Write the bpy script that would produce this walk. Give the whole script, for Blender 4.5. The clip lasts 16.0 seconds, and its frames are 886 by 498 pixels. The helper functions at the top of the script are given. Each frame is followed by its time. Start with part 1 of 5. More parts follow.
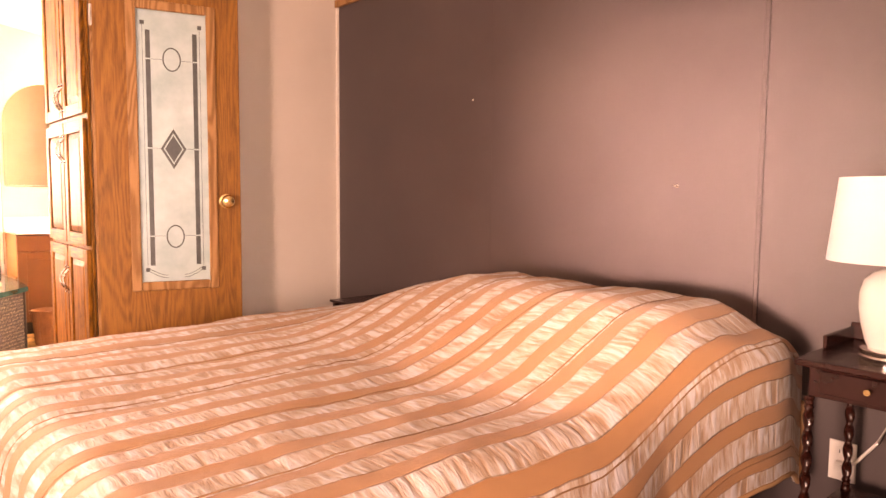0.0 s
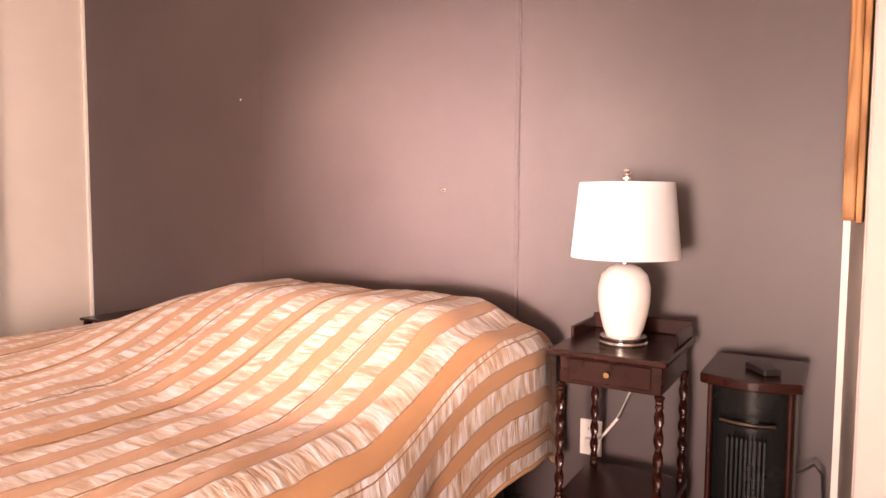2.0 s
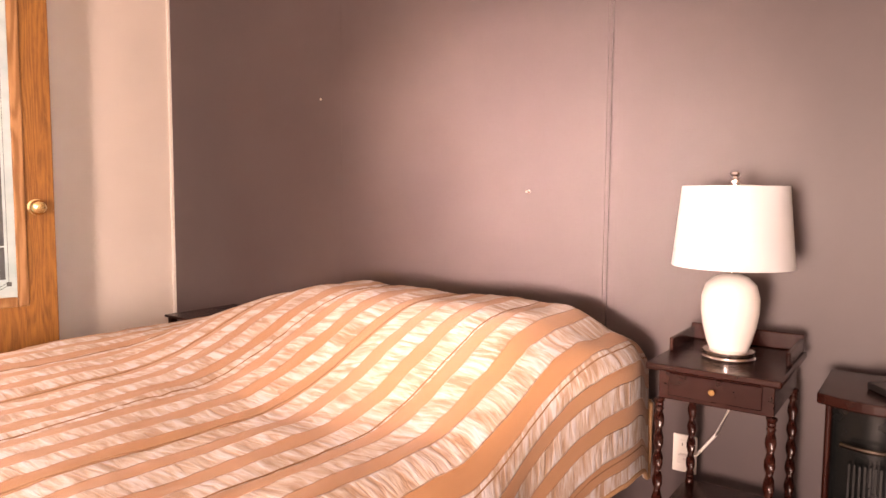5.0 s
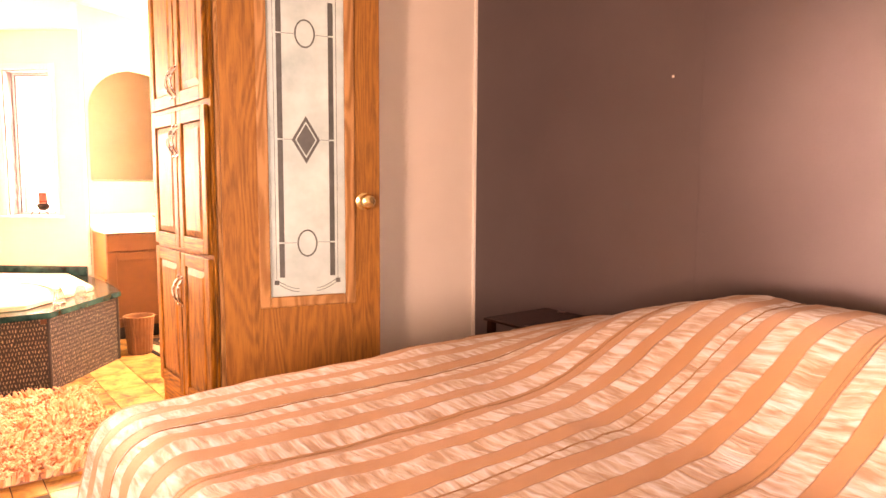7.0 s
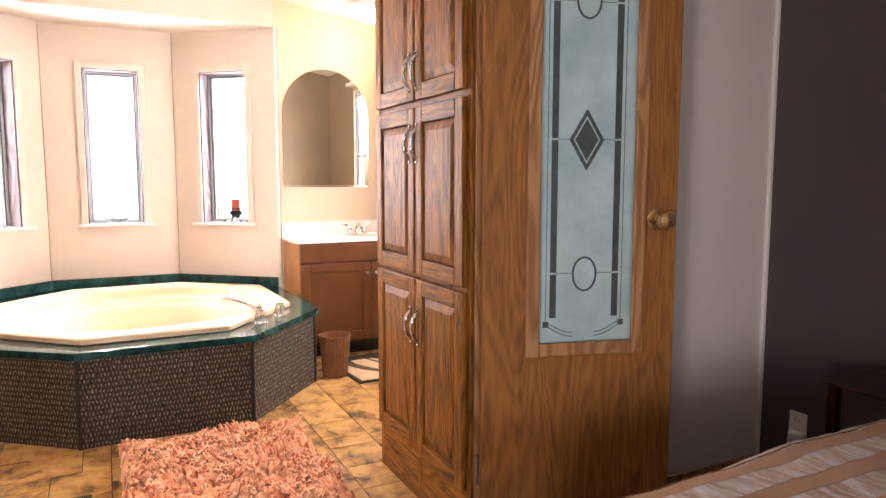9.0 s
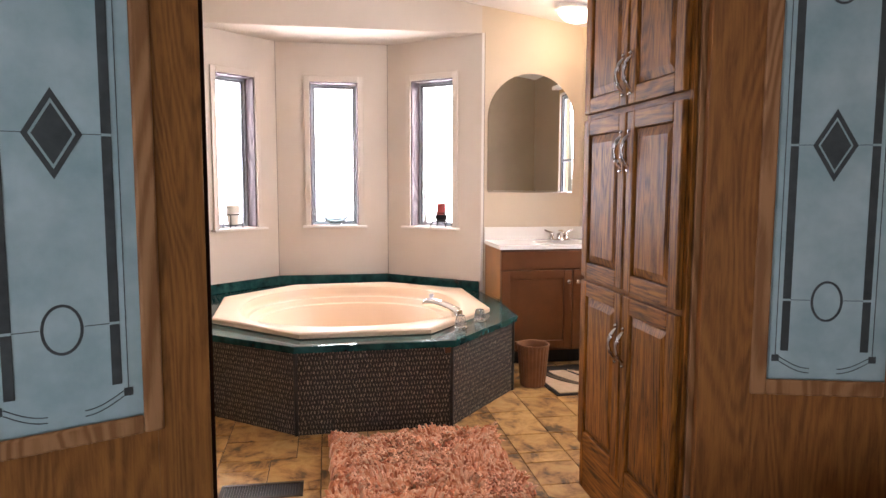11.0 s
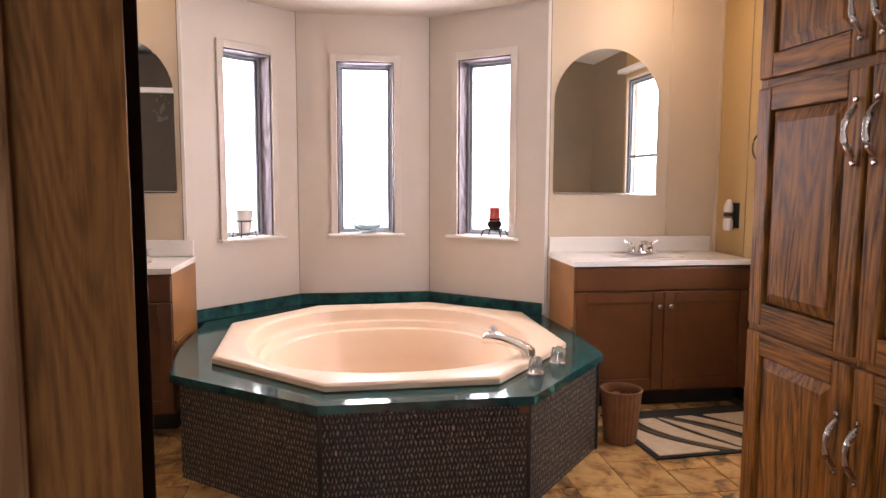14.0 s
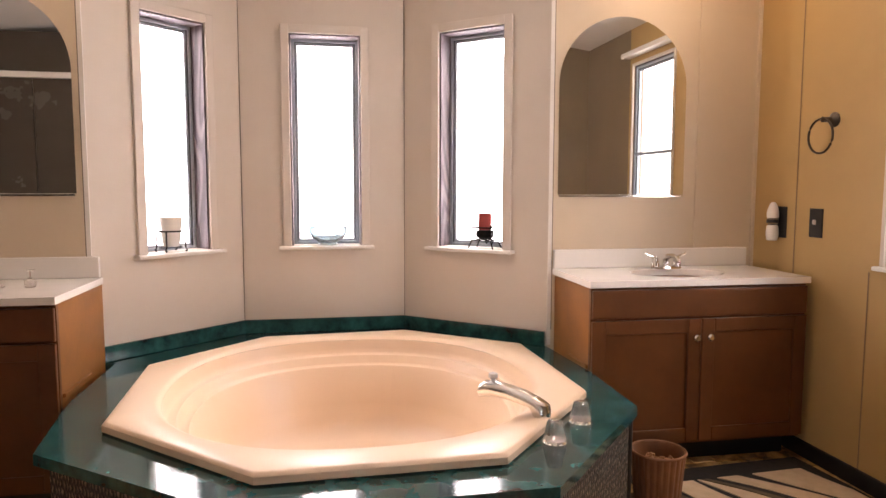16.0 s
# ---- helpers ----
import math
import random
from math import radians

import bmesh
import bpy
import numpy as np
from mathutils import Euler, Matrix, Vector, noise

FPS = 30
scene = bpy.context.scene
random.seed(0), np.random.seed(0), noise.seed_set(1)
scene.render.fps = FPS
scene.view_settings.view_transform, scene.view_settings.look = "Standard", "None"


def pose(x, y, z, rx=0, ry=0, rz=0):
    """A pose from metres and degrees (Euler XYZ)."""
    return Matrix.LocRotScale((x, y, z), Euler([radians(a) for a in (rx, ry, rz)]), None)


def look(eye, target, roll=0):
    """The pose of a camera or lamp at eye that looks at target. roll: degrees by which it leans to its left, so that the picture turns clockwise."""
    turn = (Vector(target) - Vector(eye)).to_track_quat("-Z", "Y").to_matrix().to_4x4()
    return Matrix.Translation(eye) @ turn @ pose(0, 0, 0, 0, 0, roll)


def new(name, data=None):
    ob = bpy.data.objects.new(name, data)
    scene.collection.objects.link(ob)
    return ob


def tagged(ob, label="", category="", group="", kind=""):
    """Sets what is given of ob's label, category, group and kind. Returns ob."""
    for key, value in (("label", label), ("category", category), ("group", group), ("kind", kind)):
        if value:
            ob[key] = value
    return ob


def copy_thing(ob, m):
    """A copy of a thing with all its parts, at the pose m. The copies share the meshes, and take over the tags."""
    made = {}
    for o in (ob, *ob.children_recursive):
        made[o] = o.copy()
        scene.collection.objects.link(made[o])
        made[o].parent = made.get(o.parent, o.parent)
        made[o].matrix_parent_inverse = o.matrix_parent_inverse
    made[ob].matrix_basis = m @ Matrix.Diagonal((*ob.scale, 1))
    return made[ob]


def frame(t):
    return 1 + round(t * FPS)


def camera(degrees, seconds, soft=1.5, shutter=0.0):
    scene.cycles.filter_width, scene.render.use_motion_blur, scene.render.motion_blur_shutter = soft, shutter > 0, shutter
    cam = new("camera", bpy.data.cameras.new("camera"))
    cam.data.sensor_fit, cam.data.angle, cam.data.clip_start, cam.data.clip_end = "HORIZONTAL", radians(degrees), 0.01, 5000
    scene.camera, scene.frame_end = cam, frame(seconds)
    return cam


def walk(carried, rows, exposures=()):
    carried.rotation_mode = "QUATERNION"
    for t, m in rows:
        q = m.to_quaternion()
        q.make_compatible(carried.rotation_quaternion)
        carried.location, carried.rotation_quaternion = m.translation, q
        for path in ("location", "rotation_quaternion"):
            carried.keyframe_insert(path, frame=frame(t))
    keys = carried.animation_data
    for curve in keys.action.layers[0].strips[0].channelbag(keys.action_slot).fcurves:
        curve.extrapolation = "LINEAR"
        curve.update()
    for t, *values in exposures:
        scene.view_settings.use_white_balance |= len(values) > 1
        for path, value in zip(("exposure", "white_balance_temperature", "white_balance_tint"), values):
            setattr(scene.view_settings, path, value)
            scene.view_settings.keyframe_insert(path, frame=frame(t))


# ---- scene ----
cam = camera(66.1, 16.0)
PATH = [
    (0, (0.418, 0.433, 1.079), (-1.075, 1.754, 0.916), 0.5),
    (0.5, (0.427, 0.483, 1.075), (-0.965, 1.911, 0.918), 0.4),
    (1, (0.424, 0.487, 1.075), (-0.852, 2.019, 0.923), 0.4),
    (1.5, (0.425, 0.488, 1.076), (-0.733, 2.112, 0.926), 0.5),
    (2, (0.428, 0.484, 1.08), (-0.585, 2.202, 0.933), 0.3),
    (2.5, (0.429, 0.482, 1.081), (-0.445, 2.275, 0.937), 0.5),
    (3, (0.431, 0.481, 1.081), (-0.317, 2.33, 0.942), 0.6),
    (5.5, (0.244, 0.502, 1.108), (-1.049, 2.018, 0.936), 0.4),
    (6, (0.111, 0.455, 1.115), (-1.276, 1.884, 0.93), 0.4),
    (6.5, (-0.094, 0.392, 1.126), (-1.548, 1.749, 0.921), 0.3),
    (7, (-0.33, 0.379, 1.113), (-1.904, 1.598, 0.916), 0.3),
    (7.5, (-0.537, 0.338, 1.097), (-2.189, 1.449, 0.904), 0.5),
    (8, (-0.787, 0.279, 1.129), (-2.466, 1.347, 0.934), 0.4),
    (8.5, (-0.984, 0.263, 1.138), (-2.689, 1.291, 0.94), 0.2),
    (9, (-1.13, 0.301, 1.154), (-2.913, 1.184, 0.951), 0.0),
    (9.5, (-1.181, 0.32, 1.166), (-3.055, 0.987, 0.96), -0.2),
    (10, (-1.183, 0.322, 1.172), (-3.107, 0.828, 0.97), -0.1),
    (12.5, (-1.485, 0.268, 1.181), (-3.457, 0.534, 0.982), 0.1),
    (13, (-1.659, 0.234, 1.166), (-3.632, 0.496, 0.968), -0.0),
    (13.5, (-1.856, 0.24, 1.147), (-3.828, 0.504, 0.949), 0.0),
    (14, (-2.077, 0.272, 1.176), (-4.049, 0.54, 0.977), 0.2),
    (14.5, (-2.283, 0.227, 1.145), (-4.255, 0.507, 0.957), 0.2),
    (15, (-2.484, 0.207, 1.147), (-4.453, 0.506, 0.965), 0.1),
    (15.5, (-2.645, 0.245, 1.14), (-4.609, 0.577, 0.959), 0.1),
    (16, (-2.829, 0.35, 1.144), (-4.791, 0.695, 0.964), 0.1),
]
EXPOSURES = [(0.0, 2.28, 14000, 57), (0.7, 2.65, 12400, 50), (3.0, 2.6, 9700, 45), (6.0, 2.65, 12300, 48), (7.2, 2.4, 15500, 60), (8.0, 1.85, 11400, 44), (8.5, 1.55, 8800, 32), (9.0, 1.15, 7200, 26), (9.5, 0.6, 6900, 24), (10.0, 0.3, 6700, 23), (12.5, 0.4, 6600, 25), (14.0, 0.05, 6650, 27), (15.0, -0.05, 6750, 27), (16.0, -0.1, 7200, 27)]
walk(cam, [(t, look(eye, target, roll)) for t, eye, target, roll in PATH], EXPOSURES)

# ---- light ----
world = bpy.data.worlds.new("world")
scene.world = world
world.use_nodes = True
sky = world.node_tree.nodes.new("ShaderNodeTexSky")
sky.sky_type, sky.sun_disc = "NISHITA", False
sky.sun_elevation, sky.sun_rotation = radians(38), radians(150)
world.node_tree.links.new(sky.outputs[0], world.node_tree.nodes["Background"].inputs[0])
world.node_tree.nodes["Background"].inputs[1].default_value = 0.12


def sun_lamp(strength, elevation, rotation):
    d = bpy.data.lights.new("sun", "SUN")
    d.energy, d.angle, d.color = strength, radians(0.5), (1.0, 0.94, 0.86)
    ob = new("sun", d)
    a, e = radians(rotation), radians(elevation)
    way = Vector((math.sin(a) * math.cos(e), math.cos(a) * math.cos(e), math.sin(e)))
    ob.matrix_world = look(way * 30, (0, 0, 0))


sun_lamp(2.5, 38, 150)


def area(name, eye, target, w, h, power, color, spread=180):
    d = bpy.data.lights.new(name, "AREA")
    d.shape, d.size, d.size_y, d.energy, d.color, d.spread = "RECTANGLE", w, h, power, color, radians(spread)
    ob = new(name, d)
    ob.matrix_world = look(eye, target)
    return ob


DAY = (0.95, 0.98, 1.0)
area("daylight_bay_centre", (-6.52, 0.367, 1.38), (-5, 0.367, 1.3), 0.52, 1.25, 40, DAY)
area("daylight_bay_north", (-6.27, 1.26, 1.38), (-5.2, 0.45, 1.3), 0.52, 1.25, 32, DAY)
area("daylight_bay_south", (-6.28, -0.46, 1.38), (-5.2, 0.35, 1.3), 0.52, 1.25, 32, DAY)
area("daylight_bath_window", (-4.71, 2.75, 1.42), (-4.65, 0, 1.3), 2.2, 1.6, 120, DAY)
area("daylight_south_window", (0.30, -2.06, 0.90), (-0.80, 2.58, 1.16), 0.40, 0.5, 2.8, (0.82, 0.94, 1.0), 20)
area("sky_south_window", (0.30, -2.05, 0.95), (-1.2, 2.58, 1.1), 0.55, 0.8, 27, (0.90, 0.95, 1.0), 150)
area("daylight_east_window", (2.26, -0.35, 1.4), (-2.9, 0.0, 1.0), 0.9, 1.0, 3.9, (0.70, 0.87, 1.0), 62)
for lamp_y in (1.86, -1.12):
    bulb = bpy.data.lights.new("ceiling_bulb", "POINT")
    bulb.energy, bulb.color, bulb.shadow_soft_size = 4.2, (1.0, 0.80, 0.56), 0.06
    new("ceiling_bulb", bulb).location = (-5.39, lamp_y, 2.13)

# ---- materials ----


def material(name, rough=0.5, metal=0.0, color=(0.5, 0.5, 0.5)):
    m = bpy.data.materials.new(name)
    m.use_nodes = True
    b = m.node_tree.nodes["Principled BSDF"]
    b.inputs["Base Color"].default_value = (*color, 1)
    b.inputs["Roughness"].default_value = rough
    b.inputs["Metallic"].default_value = metal
    return m, m.node_tree.nodes, m.node_tree.links, b


def ramp(nt, links, fac, stops):
    r = nt.new("ShaderNodeValToRGB")
    el = r.color_ramp.elements
    while len(el) < len(stops):
        el.new(0.5)
    for e, (p, c) in zip(el, stops):
        e.position, e.color = p, (*c, 1)
    links.new(fac, r.inputs[0])
    return r.outputs[0]


def coords(nt, links, scale=(1, 1, 1), rot=(0, 0, 0), kind="Object"):
    t = nt.new("ShaderNodeTexCoord")
    mp = nt.new("ShaderNodeMapping")
    mp.inputs["Scale"].default_value = scale
    mp.inputs["Rotation"].default_value = [radians(a) for a in rot]
    links.new(t.outputs[kind], mp.inputs[0])
    return mp.outputs[0]


def noise_tex(nt, links, vec, scale, detail=4, rough=0.5, distort=0.0):
    n = nt.new("ShaderNodeTexNoise")
    n.inputs["Scale"].default_value, n.inputs["Detail"].default_value = scale, detail
    n.inputs["Roughness"].default_value, n.inputs["Distortion"].default_value = rough, distort
    links.new(vec, n.inputs["Vector"])
    return n.outputs[0]


def bump(nt, links, b, height, strength, distance=0.002):
    bn = nt.new("ShaderNodeBump")
    bn.inputs["Strength"].default_value, bn.inputs["Distance"].default_value = strength, distance
    links.new(height, bn.inputs["Height"])
    links.new(bn.outputs[0], b.inputs["Normal"])


def mottled(name, c1, c2, rough=0.5, scale=3.0, fine=60.0, bumpy=0.15, metal=0.0, depth=0.002):
    """A surface with soft stains and a fine relief."""
    m, nt, links, b = material(name, rough, metal, c1)
    v = coords(nt, links)
    f = noise_tex(nt, links, v, scale, 5, 0.6)
    links.new(ramp(nt, links, f, [(0.3, c1), (0.7, c2)]), b.inputs["Base Color"])
    g = noise_tex(nt, links, v, fine, 3)
    bump(nt, links, b, g, bumpy, depth)
    r = nt.new("ShaderNodeMapRange")
    r.inputs[3].default_value, r.inputs[4].default_value = rough - 0.06, rough + 0.08
    links.new(f, r.inputs[0])
    links.new(r.outputs[0], b.inputs["Roughness"])
    return m


def wood(name, dark, light, rough=0.4, axis="z", ring=5.0, coat=0.0, pore=0.68, lines=120):
    """Oak-like grain that runs along an axis: long streaks, cathedral figure and pores."""
    m, nt, links, b = material(name, rough)
    s = {"x": (0.12, 1, 1), "y": (1, 0.12, 1), "z": (1, 1, 0.12)}[axis]
    v = coords(nt, links, s)
    info = nt.new("ShaderNodeObjectInfo")
    off = nt.new("ShaderNodeVectorMath")
    off.operation = "MULTIPLY_ADD"
    off.inputs[1].default_value = (7, 5, 3)
    links.new(info.outputs["Random"], off.inputs[0])
    links.new(v, off.inputs[2])
    v2 = off.outputs[0]
    big = noise_tex(nt, links, v2, ring, 2, 0.5, 0.6)
    sine = nt.new("ShaderNodeMath")
    sine.operation = "MULTIPLY"
    sine.inputs[1].default_value = lines
    links.new(big, sine.inputs[0])
    s2 = nt.new("ShaderNodeMath")
    s2.operation = "SINE"
    links.new(sine.outputs[0], s2.inputs[0])
    s3 = nt.new("ShaderNodeMath")
    s3.operation = "MULTIPLY_ADD"
    s3.inputs[1].default_value, s3.inputs[2].default_value = 0.5, 0.5
    links.new(s2.outputs[0], s3.inputs[0])
    sp = {"x": (0.03, 1, 1), "y": (1, 0.03, 1), "z": (1, 1, 0.03)}[axis]
    fine = noise_tex(nt, links, coords(nt, links, sp), 220, 3, 0.7)
    fleck = noise_tex(nt, links, v2, 55, 5, 0.72, 0.8)
    both = nt.new("ShaderNodeMath")
    both.operation = "MULTIPLY_ADD"
    both.inputs[1].default_value = 0.64
    half = nt.new("ShaderNodeMath")
    half.operation = "MULTIPLY"
    half.inputs[1].default_value = 0.36
    links.new(fine, half.inputs[0])
    links.new(fleck, both.inputs[0])
    links.new(half.outputs[0], both.inputs[2])
    pores = both.outputs[0]
    mx = nt.new("ShaderNodeMix")
    mx.inputs[0].default_value = pore
    links.new(s3.outputs[0], mx.inputs[2])
    links.new(pores, mx.inputs[3])
    mid = [0.5 * (a + c) for a, c in zip(dark, light)]
    links.new(ramp(nt, links, mx.outputs[0], [(0.36, dark), (0.49, mid), (0.63, light)]), b.inputs["Base Color"])
    bump(nt, links, b, pores, 0.25, 0.0008)
    b.inputs["Coat Weight"].default_value = coat
    b.inputs["Specular IOR Level"].default_value = 0.16
    return m


def metal(name, color, rough):
    return mottled(name, color, [c * 0.9 for c in color], rough, 20, 200, 0.02, 1.0, 0.0003)


M_PURPLE = mottled("plum_paint", (0.060, 0.042, 0.044), (0.079, 0.057, 0.058), 0.46, 1.6, 90, 0.12)
M_PURPLE.node_tree.nodes["Principled BSDF"].inputs["Specular IOR Level"].default_value = 0.55
M_WHITE = mottled("offwhite_panel", (0.64, 0.57, 0.51), (0.68, 0.61, 0.55), 0.5, 2.0, 140, 0.1)
# Off-white panel again, darkened in colour to offset strong window light on the closet.
M_WHITE_DIM = mottled("closet_panel", (0.42, 0.375, 0.345), (0.47, 0.42, 0.39), 0.5, 2.0, 140, 0.1)
M_CREAM = mottled("cream_panel", (0.59, 0.515, 0.430), (0.63, 0.555, 0.470), 0.5, 2.2, 140, 0.1)
M_CREAM2 = mottled("warm_cream_panel", (0.59, 0.475, 0.335), (0.63, 0.515, 0.375), 0.5, 2.2, 140, 0.1)
M_TAN = mottled("tan_panel", (0.44, 0.28, 0.105), (0.49, 0.32, 0.125), 0.5, 2.2, 140, 0.1)
M_CEIL = mottled("ceiling_paint", (0.74, 0.70, 0.64), (0.78, 0.74, 0.68), 0.8, 3, 45, 0.5, 0, 0.004)
M_OAKV = wood("oak_upright", (0.036, 0.011, 0.002), (0.33, 0.126, 0.019), 0.54, "z", 5.0, 0.0, 0.89, 160)
M_OAKH = wood("oak_level", (0.036, 0.011, 0.002), (0.33, 0.126, 0.019), 0.54, "x", 5.0, 0.0, 0.89, 160)
M_OAKL = wood("oak_moulding", (0.26, 0.118, 0.046), (0.42, 0.21, 0.092), 0.45, "z")
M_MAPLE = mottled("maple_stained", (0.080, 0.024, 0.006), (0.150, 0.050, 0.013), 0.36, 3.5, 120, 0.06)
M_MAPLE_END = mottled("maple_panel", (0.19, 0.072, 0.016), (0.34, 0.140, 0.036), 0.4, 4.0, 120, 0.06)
M_MAHOG = mottled("mahogany", (0.015, 0.0030, 0.0020), (0.032, 0.0070, 0.0045), 0.24, 6, 120, 0.05)
M_MAHOG.node_tree.nodes["Principled BSDF"].inputs["Specular IOR Level"].default_value = 0.35
M_TRIM = mottled("white_trim", (0.72, 0.68, 0.62), (0.77, 0.73, 0.68), 0.42, 4, 150, 0.05)
M_TUB = material("almond_acrylic", 0.32, 0.0, (0.75, 0.55, 0.38))[0]
M_COUNTER = mottled("cultured_marble", (0.80, 0.76, 0.70), (0.83, 0.79, 0.74), 0.18, 3, 40, 0.01)
M_GREEN = mottled("green_marble", (0.001, 0.014, 0.016), (0.020, 0.105, 0.098), 0.09, 13, 40, 0.015)
M_WEAVE, _n, _l, _b = material("woven_cover", 0.6)
_t = _n.new("ShaderNodeTexCoord")
_w = _n.new("ShaderNodeMix")
_w.data_type = "VECTOR"
_w.inputs[0].default_value = 0.022
_z = _n.new("ShaderNodeTexNoise")
_z.inputs["Scale"].default_value, _z.inputs["Detail"].default_value = 45, 2
_l.new(_t.outputs["UV"], _z.inputs["Vector"])
_l.new(_t.outputs["UV"], _w.inputs[4])
_l.new(_z.outputs["Color"], _w.inputs[5])
_s = _n.new("ShaderNodeSeparateXYZ")
_l.new(_w.outputs[1], _s.inputs[0])


def _calc(op, x, y=0.0):
    n = _n.new("ShaderNodeMath")
    n.operation = op
    for k, v in enumerate((x, y)):
        if isinstance(v, (int, float)):
            n.inputs[k].default_value = v
        else:
            _l.new(v, n.inputs[k])
    return n.outputs[0]


_f = _calc("MULTIPLY", _calc("COSINE", _calc("MULTIPLY", _s.outputs[0], 2 * math.pi / 0.0145)), _calc("COSINE", _calc("MULTIPLY", _s.outputs[1], 2 * math.pi / 0.046)))
_c = ramp(_n, _l, _calc("MULTIPLY", _f, _calc("MULTIPLY", _z.outputs[0], 1.05)), [(0.0, (0.026, 0.020, 0.015)), (0.10, (0.040, 0.031, 0.024)), (0.26, (0.13, 0.10, 0.072)), (0.48, (0.34, 0.27, 0.20))])
_l.new(_c, _b.inputs["Base Color"])
_bn = _n.new("ShaderNodeBump")
_bn.inputs["Strength"].default_value, _bn.inputs["Distance"].default_value = 1.0, 0.003
_l.new(_f, _bn.inputs["Height"])
_l.new(_bn.outputs[0], _b.inputs["Normal"])
M_CHROME = metal("chrome", (0.82, 0.80, 0.77), 0.12)
M_BRASS = metal("brass", (0.85, 0.60, 0.30), 0.15)
M_BRONZE = metal("bronze", (0.10, 0.08, 0.065), 0.3)
M_DARK = mottled("black_plastic", (0.012, 0.011, 0.011), (0.020, 0.018, 0.017), 0.4, 8, 150, 0.05)
M_SHADE = mottled("lamp_shade_linen", (0.47, 0.485, 0.50), (0.51, 0.525, 0.54), 0.8, 5, 500, 0.25, 0, 0.001)
M_CERAMIC = mottled("white_ceramic", (0.58, 0.57, 0.55), (0.62, 0.61, 0.59), 0.15, 4, 20, 0.01)
M_PLASTIC = mottled("white_plastic", (0.76, 0.73, 0.69), (0.80, 0.77, 0.73), 0.35, 8, 150, 0.03)
M_VINYL = mottled("grey_vinyl", (0.36, 0.41, 0.46), (0.41, 0.46, 0.51), 0.35, 8, 150, 0.03)
M_BROWNFLOOR = wood("laminate_floor", (0.03, 0.016, 0.010), (0.07, 0.038, 0.022), 0.35, "x")
M_MIRROR, _n, _l, _b = material("mirror_silver", 0.01, 1.0, (0.86, 0.87, 0.86))
M_GLASS, _n, _l, _b = material("clear_glass", 0.0, 0.0, (1, 1, 1))
_b.inputs["Transmission Weight"].default_value, _b.inputs["IOR"].default_value = 1.0, 1.1
M_FROST = mottled("etched_glass", (0.28, 0.42, 0.43), (0.47, 0.60, 0.60), 0.32, 6, 90, 0.2)
M_FROST_DARK = mottled("etched_band", (0.035, 0.045, 0.045), (0.07, 0.085, 0.082), 0.4, 18, 60, 0.1)

# ---- building helpers ----


def box(bm, x0, x1, y0, y1, z0, z1, m=None):
    vs = [bm.verts.new(Vector((x, y, z))) for z in (z0, z1) for x, y in ((x0, y0), (x1, y0), (x1, y1), (x0, y1))]
    if m is not None:
        for v in vs:
            v.co = m @ v.co
    for f in ((3, 2, 1, 0), (4, 5, 6, 7), (0, 1, 5, 4), (1, 2, 6, 5), (2, 3, 7, 6), (3, 0, 4, 7)):
        bm.faces.new([vs[i] for i in f])
    return vs


def prism(bm, pts, z0, z1):
    lo = [bm.verts.new((x, y, z0)) for x, y in pts]
    hi = [bm.verts.new((x, y, z1)) for x, y in pts]
    n = len(pts)
    bm.faces.new(lo[::-1])
    bm.faces.new(hi)
    for i in range(n):
        bm.faces.new((lo[i], lo[(i + 1) % n], hi[(i + 1) % n], hi[i]))


def lathe(bm, prof, n=28, centre=(0, 0), m=None):
    """A turned body from (radius, height) pairs, closed at both ends."""
    rings = []
    for r, z in prof:
        rings.append([bm.verts.new((centre[0] + r * math.cos(2 * math.pi * k / n), centre[1] + r * math.sin(2 * math.pi * k / n), z)) for k in range(n)])
    if m is not None:
        for ring in rings:
            for v in ring:
                v.co = m @ v.co
    for a, b in zip(rings, rings[1:]):
        for k in range(n):
            bm.faces.new((a[k], a[(k + 1) % n], b[(k + 1) % n], b[k]))
    bm.faces.new(rings[0][::-1])
    bm.faces.new(rings[-1])


def tube(bm, pts, r, n=8):
    """A round bar along points."""
    pts = [Vector(p) for p in pts]
    rings = []
    for i, p in enumerate(pts):
        d = (pts[min(i + 1, len(pts) - 1)] - pts[max(i - 1, 0)]).normalized()
        up = Vector((0, 0, 1)) if abs(d.z) < 0.9 else Vector((1, 0, 0))
        a = d.cross(up).normalized()
        b = d.cross(a)
        rr = r[i] if isinstance(r, (list, tuple)) else r
        rings.append([bm.verts.new(p + rr * (a * math.cos(2 * math.pi * k / n) + b * math.sin(2 * math.pi * k / n))) for k in range(n)])
    for a, b in zip(rings, rings[1:]):
        for k in range(n):
            bm.faces.new((a[k], a[(k + 1) % n], b[(k + 1) % n], b[k]))
    bm.faces.new(rings[0][::-1])
    bm.faces.new(rings[-1])


def finish(name, bm, mat, smooth=False, bevel=0.0, segments=2):
    bmesh.ops.recalc_face_normals(bm, faces=bm.faces)
    me = bpy.data.meshes.new(name)
    bm.to_mesh(me)
    bm.free()
    me.materials.append(mat)
    ob = new(name, me)
    if smooth:
        me.shade_smooth()
        me.set_sharp_from_angle(angle=radians(40))
    if bevel:
        mod = ob.modifiers.new("bevel", "BEVEL")
        mod.width, mod.segments, mod.limit_method = bevel, segments, "ANGLE"
    return ob


def part(name, bm, mat, parent, label="", smooth=False, bevel=0.0):
    ob = finish(name, bm, mat, smooth, bevel)
    ob.parent = parent
    return tagged(ob, label)


